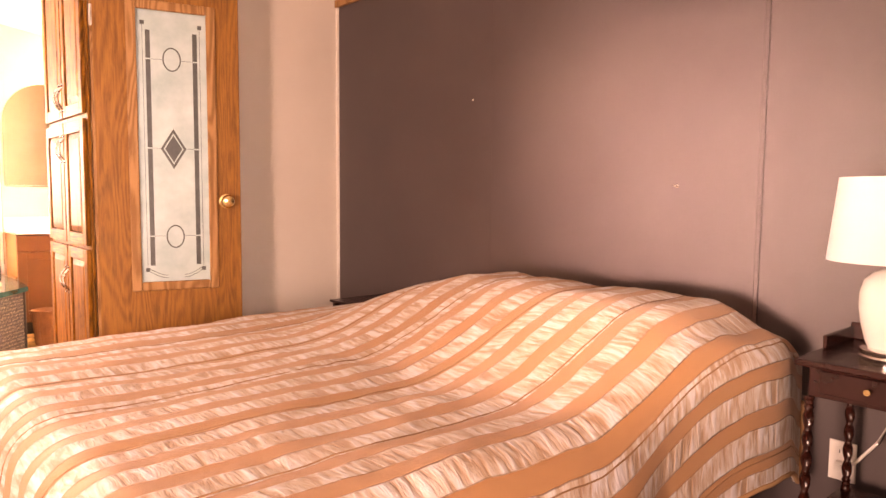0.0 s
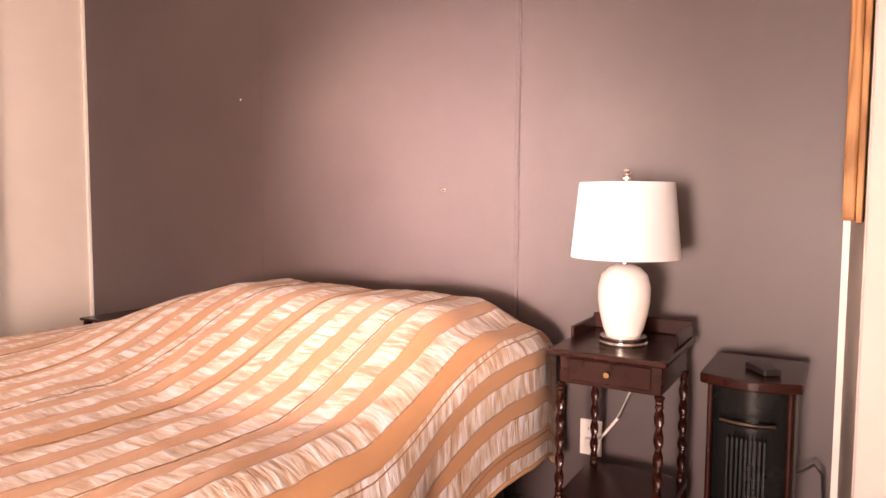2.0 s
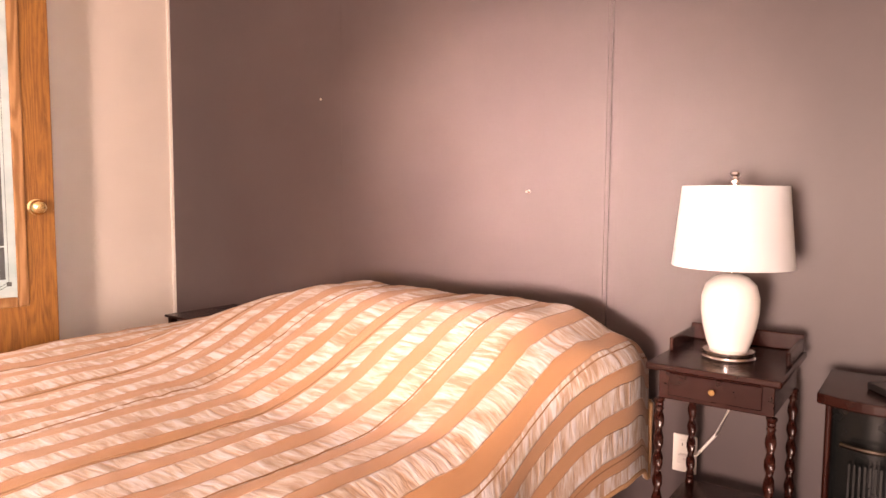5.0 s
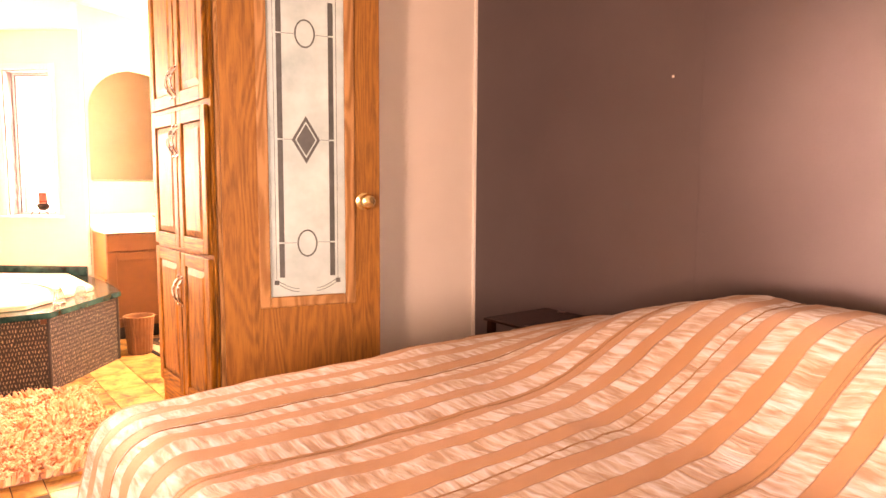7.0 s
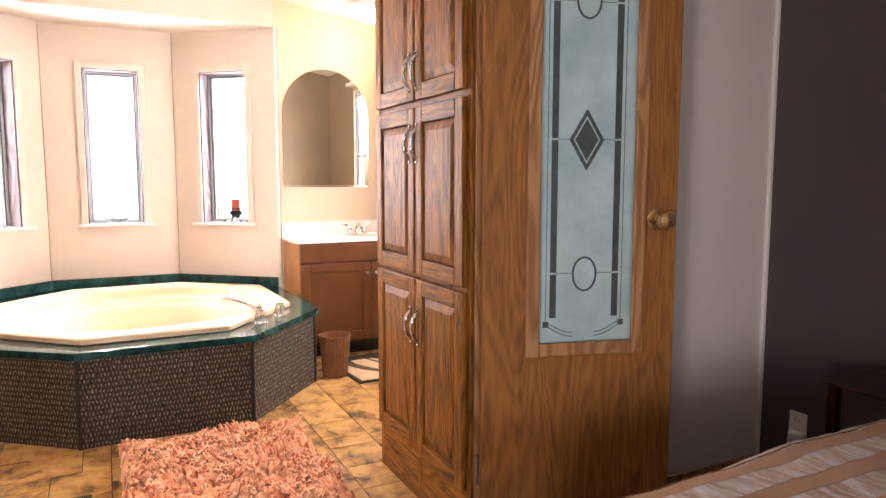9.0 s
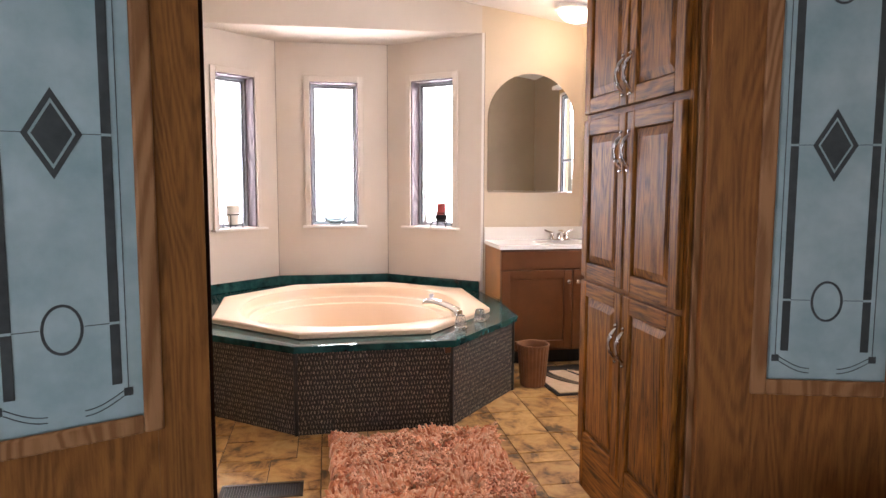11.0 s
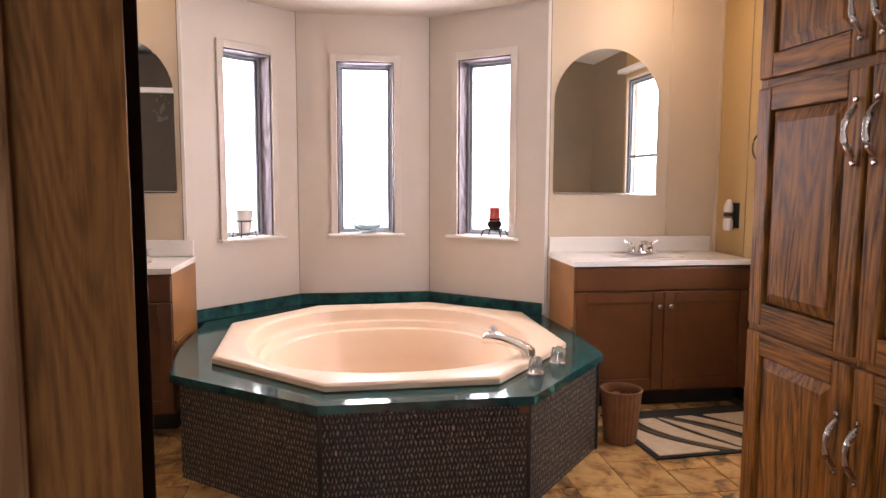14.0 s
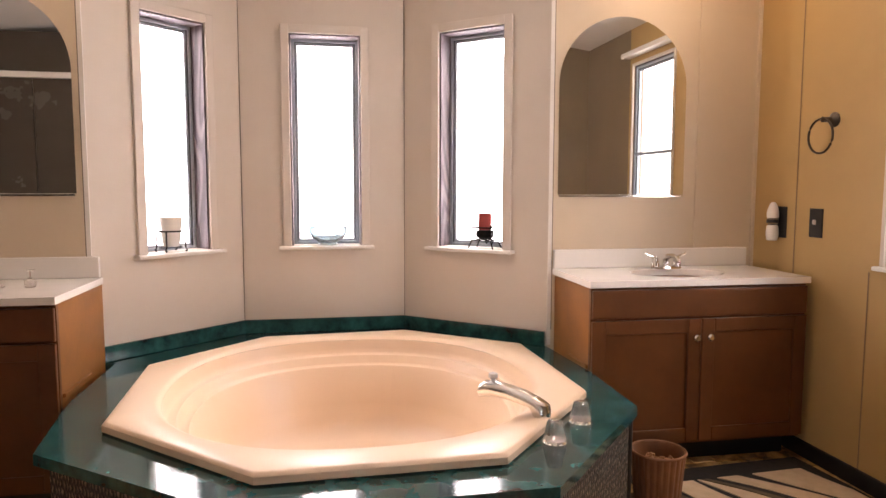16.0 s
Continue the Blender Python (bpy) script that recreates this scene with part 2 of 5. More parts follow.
def thing(name, m, label, category, group="", kind=""):
    e = new(name)
    e.matrix_world = m
    e.empty_display_size = 0.1
    return tagged(e, label, category, group, kind)


def structure(name, bm, mat, label="", bevel=0.0, smooth=False):
    return tagged(finish(name, bm, mat, smooth, bevel), label, kind="structure")


def bars(boxes, m=None):
    bm = bmesh.new()
    for b in boxes:
        box(bm, *b, m)
    return bm


def frame_of(p0, p1):
    """A wall's frame: x along it from p0 to p1, y to its back, z up."""
    d = Vector((p1[0] - p0[0], p1[1] - p0[1], 0))
    ang = math.atan2(d.y, d.x)
    return Matrix.Translation((*p0, 0)) @ Matrix.Rotation(ang, 4, "Z"), d.length


def wall(name, p0, p1, z1, mat, thick=0.1, holes=(), z0=0.0, label=""):
    """A wall from p0 to p1 whose body lies to the left of that way; holes: (from, to, bottom, top)."""
    m, length = frame_of(p0, p1)
    bm = bmesh.new()
    x = 0.0
    for a, b, lo, hi in sorted(holes):
        if a > x:
            box(bm, x, a, 0, thick, z0, z1, m)
        if lo > z0:
            box(bm, a, b, 0, thick, z0, lo, m)
        if hi < z1:
            box(bm, a, b, 0, thick, hi, z1, m)
        x = b
    if x < length:
        box(bm, x, length, 0, thick, z0, z1, m)
    return structure(name, bm, mat, label)


# ---- plan ----
NORTH, BATH_N, END, PART, SOUTH = 2.58, 2.36, -5.76, -2.92, -1.85
BAY_R, BAY_RC, BAY_LC, BAY_L = (-5.76, 1.345), (-6.27, 0.757), (-6.27, -0.04), (-5.76, -0.57)
HIGH = 2.75


def roof_z(y):
    return 2.49 - 0.157 * abs(y - 0.37)


def ceiling_half(name, ya, yb, x0, x1):
    bm = bmesh.new()
    za, zb = roof_z(ya), roof_z(yb)
    vs = [bm.verts.new(p) for p in ((x0, ya, za), (x1, ya, za), (x1, yb, zb), (x0, yb, zb), (x0, ya, za + 0.1), (x1, ya, za + 0.1), (x1, yb, zb + 0.1), (x0, yb, zb + 0.1))]
    for f in ((3, 2, 1, 0), (4, 5, 6, 7), (0, 1, 5, 4), (1, 2, 6, 5), (2, 3, 7, 6), (3, 0, 4, 7)):
        bm.faces.new([vs[i] for i in f])
    structure(name, bm, M_CEIL, "white textured sloping ceiling")


ceiling_half("ceiling", 0.37, 2.9, -5.9, 2.3)
ceiling_half("ceiling", 0.37, -2.9, -5.9, 2.3)
structure("ceiling_bay", bars([(-6.6, END - 0.004, -0.9, 1.7, 2.157, 2.24)]), M_CREAM, "cream ceiling of the window bay")
structure("floor_bedroom", bars([(PART, 2.3, -2.9, 2.7, -0.1, 0)]), M_BROWNFLOOR, "dark brown wood laminate floor")
structure("floor_bath", bars([(-6.7, PART, -2.9, 2.7, -0.1, -0.006)]), mottled("grout", (0.10, 0.07, 0.045), (0.14, 0.10, 0.065), 0.9, 9, 90, 0.3), "grey brown grout under the tiles")

wall("wall_north", (0.46, NORTH), (-3.0, NORTH), HIGH, M_PURPLE, -0.1, label="plum painted panel wall")
M_SIDE = mottled("brown_panel", (0.20, 0.145, 0.085), (0.24, 0.175, 0.105), 0.5, 2.2, 140, 0.1)
wall("wall_bath_north", (-4.38, BATH_N), (-6.2, BATH_N), HIGH, M_TAN, -0.045, [(0.07, 0.59, 0.86, 1.93)], label="ochre panel wall with a window")
# Same wall east of the window; its dim grazing light is a browner colour here.
wall("wall_bath_north", (-3.64, BATH_N), (-4.38, BATH_N), HIGH, M_SIDE, -0.1, label="panel wall beside the tall cabinet, darkened for its dim light")
wall("wall_end_right", (END, BATH_N), BAY_R, HIGH, M_CREAM2, -0.1, label="cream panel wall above the basin")
wall("wall_end_left", BAY_L, (END, -2.2), HIGH, M_CREAM2, -0.1, label="cream panel wall above the basin")
wall("wall_bay_header", (END, 1.345), (END, -0.57), HIGH, M_CREAM, -0.1, z0=2.16, label="cream header above the window bay")
W_HOLE = (0.856, 1.885)
wall("wall_bay_right", BAY_R, BAY_RC, 2.2, M_CREAM, -0.14, [(0.222, 0.572, *W_HOLE)], label="cream wall of the window bay")
wall("wall_bay_centre", BAY_RC, BAY_LC, 2.2, M_CREAM, -0.14, [(0.217, 0.561, *W_HOLE)], label="cream wall of the window bay")
wall("wall_bay_left", BAY_LC, BAY_L, 2.2, M_CREAM, -0.14, [(0.186, 0.501, *W_HOLE)], label="cream wall of the window bay")
wall("wall_partition_right", (PART, 1.30), (PART, 2.6), HIGH, M_WHITE, 0.06, label="off white panel wall")
wall("wall_partition_left", (PART, -2.5), (PART, 0.008), HIGH, M_WHITE, 0.05, label="off white panel wall")
wall("wall_partition_head", (PART, 0.008), (PART, 1.30), HIGH, M_WHITE, 0.05, z0=2.06, label="off white panel above the door")
wall("wall_cabinet_side", (-3.66, 2.5), (-3.66, 1.29), HIGH, M_SIDE, 0.02, label="brown panel beside the tall cabinet")
wall("wall_bath_south", (-6.2, -2.2), (-2.9, -2.2), HIGH, M_CREAM, -0.1, label="cream panel wall")
wall("wall_shower_side", (-3.72, -0.86), (-3.0, -0.86), HIGH, M_CREAM, 0.05, label="cream end wall of the shower")
wall("wall_south", (-3.0, -2.1), (2.2, -2.1), HIGH, M_WHITE, -0.1, [(3.005, 3.595, 0.48, 1.33)], label="off white bedroom wall with a window")
wall("wall_east", (2.1, -2.2), (2.1, 2.1), HIGH, M_WHITE, -0.1, [(1.4, 2.3, 0.9, 1.9)], label="off white bedroom wall with a window")
wall("wall_closet", (2.1, 2.02), (0.462, 2.02), HIGH, M_WHITE_DIM, -0.1, label="white closet wall")
wall("wall_recess", (0.475, 2.02), (0.44, 2.59), HIGH, M_WHITE_DIM, -0.03, label="off white wall beside the heater")

# ---- windows ----


M_CASING = mottled("cream_casing", (0.61, 0.54, 0.46), (0.65, 0.58, 0.50), 0.42, 4, 150, 0.05)


def window_unit(name, p0, p1, a, b, lo, hi, where, sash=0.0, out=0.0, cw=0.040):
    """Casing, stool, lined reveal, vinyl frame and pane in a wall's hole; x along the wall, y into the room; out brings the frame towards the room."""
    m, _ = frame_of(p0, p1)
    w = structure(name, bars([(a - cw, a, 0, 0.014, lo - 0.002, hi + cw), (b, b + cw, 0, 0.014, lo - 0.002, hi + cw), (a, b, 0, 0.014, hi, hi + cw)]), M_CASING, "cream painted casing of " + where, 0.003)
    w.matrix_world = m
    part("window_sill", bars([(a - cw - 0.02, b + cw + 0.02, 0.9 * out - 0.125, 0.05 - 0.25 * out, lo - 0.018, lo - 0.002)]), M_TRIM, w, bevel=0.004)
    deep = 0.9 * out - 0.125
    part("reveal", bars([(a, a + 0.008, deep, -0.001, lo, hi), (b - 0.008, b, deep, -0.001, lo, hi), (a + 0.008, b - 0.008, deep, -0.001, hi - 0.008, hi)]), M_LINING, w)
    f = 0.015
    x0, x1, z0, z1 = a + 0.008, b - 0.008, lo, hi - 0.008
    part("window_frame", bars([(x0, x0 + f, out - 0.122, out - 0.090, z0, z1), (x1 - f, x1, out - 0.122, out - 0.090, z0, z1), (x0 + f, x1 - f, out - 0.122, out - 0.090, z0, z0 + f), (x0 + f, x1 - f, out - 0.122, out - 0.090, z1 - f, z1)]), M_VINYL, w, bevel=0.003)
    g, q = 0.011, 0.003
    x0, x1, z0, z1 = x0 + f, x1 - f, z0 + f, z1 - f
    part("gasket", bars([(x0, x0 + q, out - 0.119, out - 0.096, z0, z1), (x1 - q, x1, out - 0.119, out - 0.096, z0, z1), (x0 + q, x1 - q, out - 0.119, out - 0.096, z1 - q, z1)]), M_GASKET, w)
    x0, x1, z1 = x0 + q, x1 - q, z1 - q
    part("sash", bars([(x0, x0 + g, out - 0.117, out - 0.101, z0, z1), (x1 - g, x1, out - 0.117, out - 0.101, z0, z1), (x0 + g, x1 - g, out - 0.117, out - 0.101, z0, z0 + g), (x0 + g, x1 - g, out - 0.117, out - 0.101, z1 - g, z1)]), M_VINYL, w, bevel=0.002)
    if sash:
        part("meeting_rail", bars([(x0, x1, out - 0.1005, out - 0.082, sash - 0.010, sash + 0.012)]), M_VINYL, w, bevel=0.002)
    pane = part("pane", bars([(x0 + g, x1 - g, out - 0.113, out - 0.109, z0 + g, z1 - g)]), M_GLASS, w)
    pane.visible_shadow = False
    return w


M_GASKET = mottled("dark_gasket", (0.03, 0.035, 0.04), (0.045, 0.05, 0.055), 0.6, 9, 120, 0.05)
# Dark wood lining, darkened further to hold the shade of the backlit reveals.
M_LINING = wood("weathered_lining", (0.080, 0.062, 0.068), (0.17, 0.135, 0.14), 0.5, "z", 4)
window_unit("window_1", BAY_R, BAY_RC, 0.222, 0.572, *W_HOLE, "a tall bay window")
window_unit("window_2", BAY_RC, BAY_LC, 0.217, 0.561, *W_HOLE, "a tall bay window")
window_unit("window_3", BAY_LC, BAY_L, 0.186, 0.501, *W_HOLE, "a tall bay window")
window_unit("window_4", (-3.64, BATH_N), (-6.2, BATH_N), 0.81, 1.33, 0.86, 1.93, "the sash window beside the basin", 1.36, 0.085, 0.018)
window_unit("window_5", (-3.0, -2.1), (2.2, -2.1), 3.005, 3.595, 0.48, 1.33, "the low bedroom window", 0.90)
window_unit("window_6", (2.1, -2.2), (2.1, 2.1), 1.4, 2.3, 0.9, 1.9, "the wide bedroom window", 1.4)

# ---- wall joints and trim ----
M_BATTEN = mottled("brown_joint", (0.22, 0.14, 0.08), (0.27, 0.18, 0.10), 0.6, 9, 90, 0.1)


def strip(name, x0, x1, y0, y1, z0, z1, mat, label="", bevel=0.0):
    return structure(name, bars([(x0, x1, y0, y1, z0, z1)]), mat, label, bevel)


for sx, w, d in ((-1.697, 0.004, 0.001), (-0.536, 0.008, 0.004), (-0.519, 0.006, 0.008)):
    strip("trim", sx - w, sx + w, NORTH - d, NORTH, 0.0, HIGH, M_PURPLE, "plum painted joint batten")
strip("trim", PART, PART + 0.014, NORTH - 0.012, NORTH, 0.0, HIGH, M_TRIM, "white corner bead")
strip("trim", 0.425, 0.441, NORTH - 0.012, NORTH, 0.0, HIGH, M_TRIM, "white corner bead")
bm = bmesh.new()
box(bm, PART, 0.45, NORTH - 0.022, NORTH, roof_z(NORTH) - 0.035, roof_z(NORTH) + 0.02)
structure("trim", bm, M_OAKL, "oak moulding under the ceiling", 0.004)
strip("baseboard", PART, 0.44, NORTH - 0.012, NORTH, 0, 0.07, M_PURPLE, "plum painted baseboard", 0.003)
strip("baseboard", PART, PART + 0.012, 1.9, NORTH - 0.012, 0, 0.07, M_OAKL, "oak baseboard", 0.003)
for bx, bz in ((-5.462, HIGH), (-5.045, 0.83)):
    strip("trim", bx - 0.002, bx + 0.002, BATH_N - 0.003, BATH_N, 0, bz, M_BATTEN, "cream joint batten")
strip("trim", END, END + 0.008, 2.054, 2.070, 0, HIGH, M_CREAM2, "cream joint batten")
strip("trim", END, END + 0.014, BATH_N - 0.014, BATH_N, 0, HIGH, M_CREAM2, "cream corner bead")
strip("baseboard", -5.76, -3.7, BATH_N - 0.012, BATH_N, 0, 0.07, M_DARK, "dark vinyl baseboard", 0.003)
strip("trim", END, END + 0.005, 1.345, 1.362, 0.43, 2.16, M_TRIM, "white corner bead")
strip("trim", END, END + 0.005, -0.587, -0.57, 0.43, 2.16, M_TRIM, "white corner bead")

M_JOINT = mottled("dark_joint", (0.16, 0.13, 0.10), (0.20, 0.17, 0.13), 0.7, 9, 90, 0.1)
for jx, jy in ((BAY_RC[0] + 0.0015, BAY_RC[1] - 0.0015), (BAY_LC[0] + 0.0015, BAY_LC[1] + 0.0015)):
    strip("trim", jx - 0.0015, jx + 0.0015, jy - 0.0015, jy + 0.0015, 0.49, 2.157, M_JOINT, "thin dark corner joint")
strip("trim", END, END + 0.003, 1.3625, 1.3665, 0.5, 2.16, M_JOINT, "thin dark joint beside the corner bead")
strip("trim", END, END + 0.003, -0.5915, -0.5875, 0.5, 2.16, M_JOINT, "thin dark joint beside the corner bead")
structure("trim", bars([(-5.02, -4.38, BATH_N - 0.07, BATH_N - 0.001, 1.985, 2.015)]), M_TRIM, "white curtain rail over the bathroom window", 0.004)

# ---- doors with etched glass ----
LEAF, TALL = 0.62, 2.03
GX0, GX1, GZ0, GZ1 = 0.146, 0.502, 0.632, 1.915


def ring_shape(bm, cx, cz, rx, rz, w, y0, y1, n=32):
    vs = []
    for k in range(n):
        a = 2 * math.pi * k / n
        c, s = math.cos(a), math.sin(a)
        vs.append([bm.verts.new((cx + (rx - o) * c, y, cz + (rz - o) * s)) for o, y in ((0, y0), (w, y0), (w, y1), (0, y1))])
    for k in range(n):
        a, b = vs[k], vs[(k + 1) % n]
        for i in range(4):
            bm.faces.new((a[i], a[(i + 1) % 4], b[(i + 1) % 4], b[i]))


def door_leaf(name, m, side, label):
    """A leaf that hangs at its x = 0 edge, with its thickness along y."""
    d = structure(name, bars([(0.003 if side > 0 else 0.027, GX0, -0.017, 0.017, 0.012, TALL), (GX1, LEAF, -0.017, 0.017, 0.012, TALL), (GX0, GX1, -0.017, 0.017, 0.012, GZ0), (GX0, GX1, -0.017, 0.017, GZ1, TALL)]), M_OAKD, label, 0.002)
    d.matrix_world = m
    for s in (-1, 1):
        y0, y1 = (0.017, 0.029) if s > 0 else (-0.029, -0.017)
        f = 0.042
        part("glass_frame", bars([(GX0 - 0.012, GX0 + f - 0.012, y0, y1, GZ0 - 0.012, GZ1 + 0.012), (GX1 - f + 0.012, GX1 + 0.012, y0, y1, GZ0 - 0.012, GZ1 + 0.012),
                                  (GX0 + f - 0.012, GX1 - f + 0.012, y0, y1, GZ0 - 0.012, GZ0 + f - 0.012), (GX0 + f - 0.012, GX1 - f + 0.012, y0, y1, GZ1 - f + 0.012, GZ1 + 0.012)]), M_OAKL, d, "lighter oak glazing bead", bevel=0.006)
    pane = part("pane", bars([(GX0, GX1, -0.005, 0.005, GZ0, GZ1)]), M_FROST, d, "etched patterned glass")
    cx, cz = (GX0 + GX1) / 2, 1.272
    for s in (-1, 1):
        y0, y1 = (0.0052, 0.0068) if s > 0 else (-0.0068, -0.0052)
        bm = bmesh.new()
        for bx in (cx - 0.110, cx + 0.090):
            for z0, z1 in ((0.735, 0.868), (0.874, 1.27), (1.276, 1.67), (1.676, 1.80)):
                box(bm, bx, bx + 0.020, y0, y1, z0, z1)
        for bx in (cx - 0.131, cx + 0.113):
            for z0 in (0.706, 1.822):
                box(bm, bx, bx + 0.018, y0, y1, z0, z0 + 0.018)
        for z in (0.868, 1.676):
            ring_shape(bm, cx, z, 0.040, 0.054, 0.006, y0, y1)
        vs = []
        for w in (0.0, 0.012):
            pts = ((cx - 0.055 + w, cz), (cx, cz - 0.092 + w * 1.7), (cx + 0.055 - w, cz), (cx, cz + 0.092 - w * 1.7))
            vs.append([[bm.verts.new((px, y, pz)) for px, pz in pts] for y in (y0, y1)])
        for k in range(4):
            j = (k + 1) % 4
            for y in (0, 1):
                bm.faces.new((vs[0][y][k], vs[0][y][j], vs[1][y][j], vs[1][y][k]))
            bm.faces.new((vs[0][0][k], vs[0][0][j], vs[0][1][j], vs[0][1][k]))
            bm.faces.new((vs[1][0][k], vs[1][0][j], vs[1][1][j], vs[1][1][k]))
        pts = ((cx - 0.037, cz), (cx, cz - 0.062), (cx + 0.037, cz), (cx, cz + 0.062))
        q = [[bm.verts.new((px, y, pz)) for px, pz in pts] for y in (y0, y1)]
        bm.faces.new(q[0]), bm.faces.new(q[1])
        for k in range(4):
            bm.faces.new((q[0][k], q[0][(k + 1) % 4], q[1][(k + 1) % 4], q[1][k]))
        part("etched_pattern", bm, M_FROST_DARK, pane, "dark etched bands, ovals and diamond")
        bm = bmesh.new()
        yl = (y0 + y1) / 2
        for sx in (-1, 1):
            for off in (0.0, 0.012):
                tube(bm, [(cx + sx * (0.112 - 0.011 * k), yl, 0.718 - off - 0.030 * math.sin(math.pi * 0.5 * k / 7)) for k in range(8)], 0.0012, 4)
        for z in (0.871, 1.273, 1.673):
            box(bm, cx - 0.090, cx - 0.042, y0, y1, z - 0.0008, z + 0.0008)
            box(bm, cx + 0.042, cx + 0.090, y0, y1, z - 0.0008, z + 0.0008)
        for lx in (cx - 0.1222, cx + 0.1215):
            box(bm, lx - 0.0008, lx + 0.0008, y0, y1, 0.725, 1.821)
        part("etched_lines", bm, M_FROST_DARK, pane, "fine etched lines")
        bm = bmesh.new()
        rot = Matrix.Translation((LEAF - 0.068, 0, 1.032)) @ Matrix.Rotation(radians(-90 * s), 4, "X")
        lathe(bm, [(0.034, 0.017), (0.034, 0.023), (0.015, 0.027), (0.013, 0.048), (0.022, 0.054), (0.030, 0.066), (0.031, 0.078), (0.024, 0.090), (0.007, 0.094)], 24, m=rot)
        part("door_handle", bm, M_BRASS, d, "round polished brass knob", smooth=True)
    for z in (0.22, 1.80) if side > 0 else ():
        bm = bmesh.new()
        lathe(bm, [(0.006, z), (0.006, z + 0.09)], 10, (-0.004, 0.019 * side))
        box(bm, 0.0, 0.030, 0.0172 * side, 0.0195 * side, z, z + 0.09)
        part("hinge", bm, M_HINGE, d, "pale metal butt hinge")
    return d


M_OAKD = wood("oak_veneer", (0.180, 0.070, 0.021), (0.36, 0.146, 0.038), 0.48, "z", 4.0, 0.0, 0.88, 190)
# South jamb is near-black, unlike the pale oak edge opposite.
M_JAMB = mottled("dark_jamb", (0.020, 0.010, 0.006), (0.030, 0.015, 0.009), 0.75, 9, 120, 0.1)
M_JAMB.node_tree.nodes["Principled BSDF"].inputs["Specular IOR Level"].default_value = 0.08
M_HINGE = metal("nickel", (0.62, 0.58, 0.52), 0.3)
door_leaf("door_1", Matrix.Translation((-2.872, 1.288, 0)) @ Matrix.Rotation(radians(75), 4, "Z"), 1, "open oak door with a long etched glass panel")
door_leaf("door_2", Matrix.Translation((-2.872, 0.056, 0)) @ Matrix.Rotation(radians(-63), 4, "Z"), -1, "open oak door with a long etched glass panel")
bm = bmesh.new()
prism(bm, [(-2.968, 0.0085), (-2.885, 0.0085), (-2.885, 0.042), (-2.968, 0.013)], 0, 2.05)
structure("trim", bm, M_JAMB, "near-black door jamb", 0.002)
structure("trim", bars([(PART + 0.001, PART + 0.016, 1.288, 1.315, 0, 2.06)]), M_OAKL, "pale oak door jamb edge", 0.002)

# ---- tall cabinet ----


def handle(parent, x, y, z, h=0.1):
    """An arched pull that stands off the face towards -y."""
    bm = bmesh.new()
    pts = [(x, y - 0.004 - 0.024 * math.sin(math.pi * k / 10) ** 0.8, z - h / 2 + h * k / 10) for k in range(11)]
    tube(bm, pts, [0.0045 + 0.003 * abs(math.sin(math.pi * k / 5)) for k in range(11)], 8)
    for dz in (-h / 2 - 0.012, h / 2 + 0.012):
        lathe(bm, [(0.003, 0.0), (0.006, 0.002), (0.006, 0.006), (0.004, 0.009)], 10, m=Matrix.Translation((x, y, z + dz)) @ Matrix.Rotation(radians(90), 4, "X"))
    part("handle", bm, M_PEWTER, parent, "arched pewter pull", smooth=True)


M_PEWTER = metal("pewter", (0.55, 0.50, 0.44), 0.25)


def raised_panel(bm, x0, x1, z0, z1, y, rise=0.010, slope=0.026):
    """A fielded panel that faces -y: a sunk edge, a slope and a raised field."""
    lo = [(x0, z0), (x1, z0), (x1, z1), (x0, z1)]
    hi = [(x0 + slope, z0 + slope), (x1 - slope, z0 + slope), (x1 - slope, z1 - slope), (x0 + slope, z1 - slope)]
    back = [bm.verts.new((x, y + 0.006, z)) for x, z in lo]
    a = [bm.verts.new((x, y, z)) for x, z in lo]
    b = [bm.verts.new((x, y - rise, z)) for x, z in hi]
    bm.faces.new(b)
    bm.faces.new(back[::-1])
    for k in range(4):
        j = (k + 1) % 4
        bm.faces.new((a[k], a[j], b[j], b[k]))
        bm.faces.new((back[k], back[j], a[j], a[k]))


cab = thing("tall_cabinet", Matrix.Translation((-3.30, 1.6, 0)), "tall built-in oak cabinet, six raised-panel doors, beside the doorway", "cabinet")
CX = -3.30
FY = 1.272 - 1.6
XL, XM, XR, XE = -3.655 - CX, -3.275 - CX, -2.925 - CX, -2.905 - CX
part("body", bars([(XL, -2.985 - CX, FY + 0.012, 0.65, 0.0, 2.3)]), M_OAKV, cab)
SX = ((XL, XL + 0.028), (XM - 0.012, XM + 0.012), (XR - 0.006, XE))
for sa, sb in SX:
    part("stile", bars([(sa, sb, FY, FY + 0.0118, 0.0, 2.3)]), M_OAKV, cab, bevel=0.002)
RZ = ((0.0, 0.20), (0.805, 0.835), (1.392, 1.426), (2.09, 2.3))
for (z0, z1) in RZ:
    for ra, rb in ((SX[0][1] + 0.0005, SX[1][0] - 0.0005), (SX[1][1] + 0.0005, SX[2][0] - 0.0005)):
        part("face_rail", bars([(ra, rb, FY + 0.0008, FY + 0.0116, z0, z1)]), M_OAKH, cab)
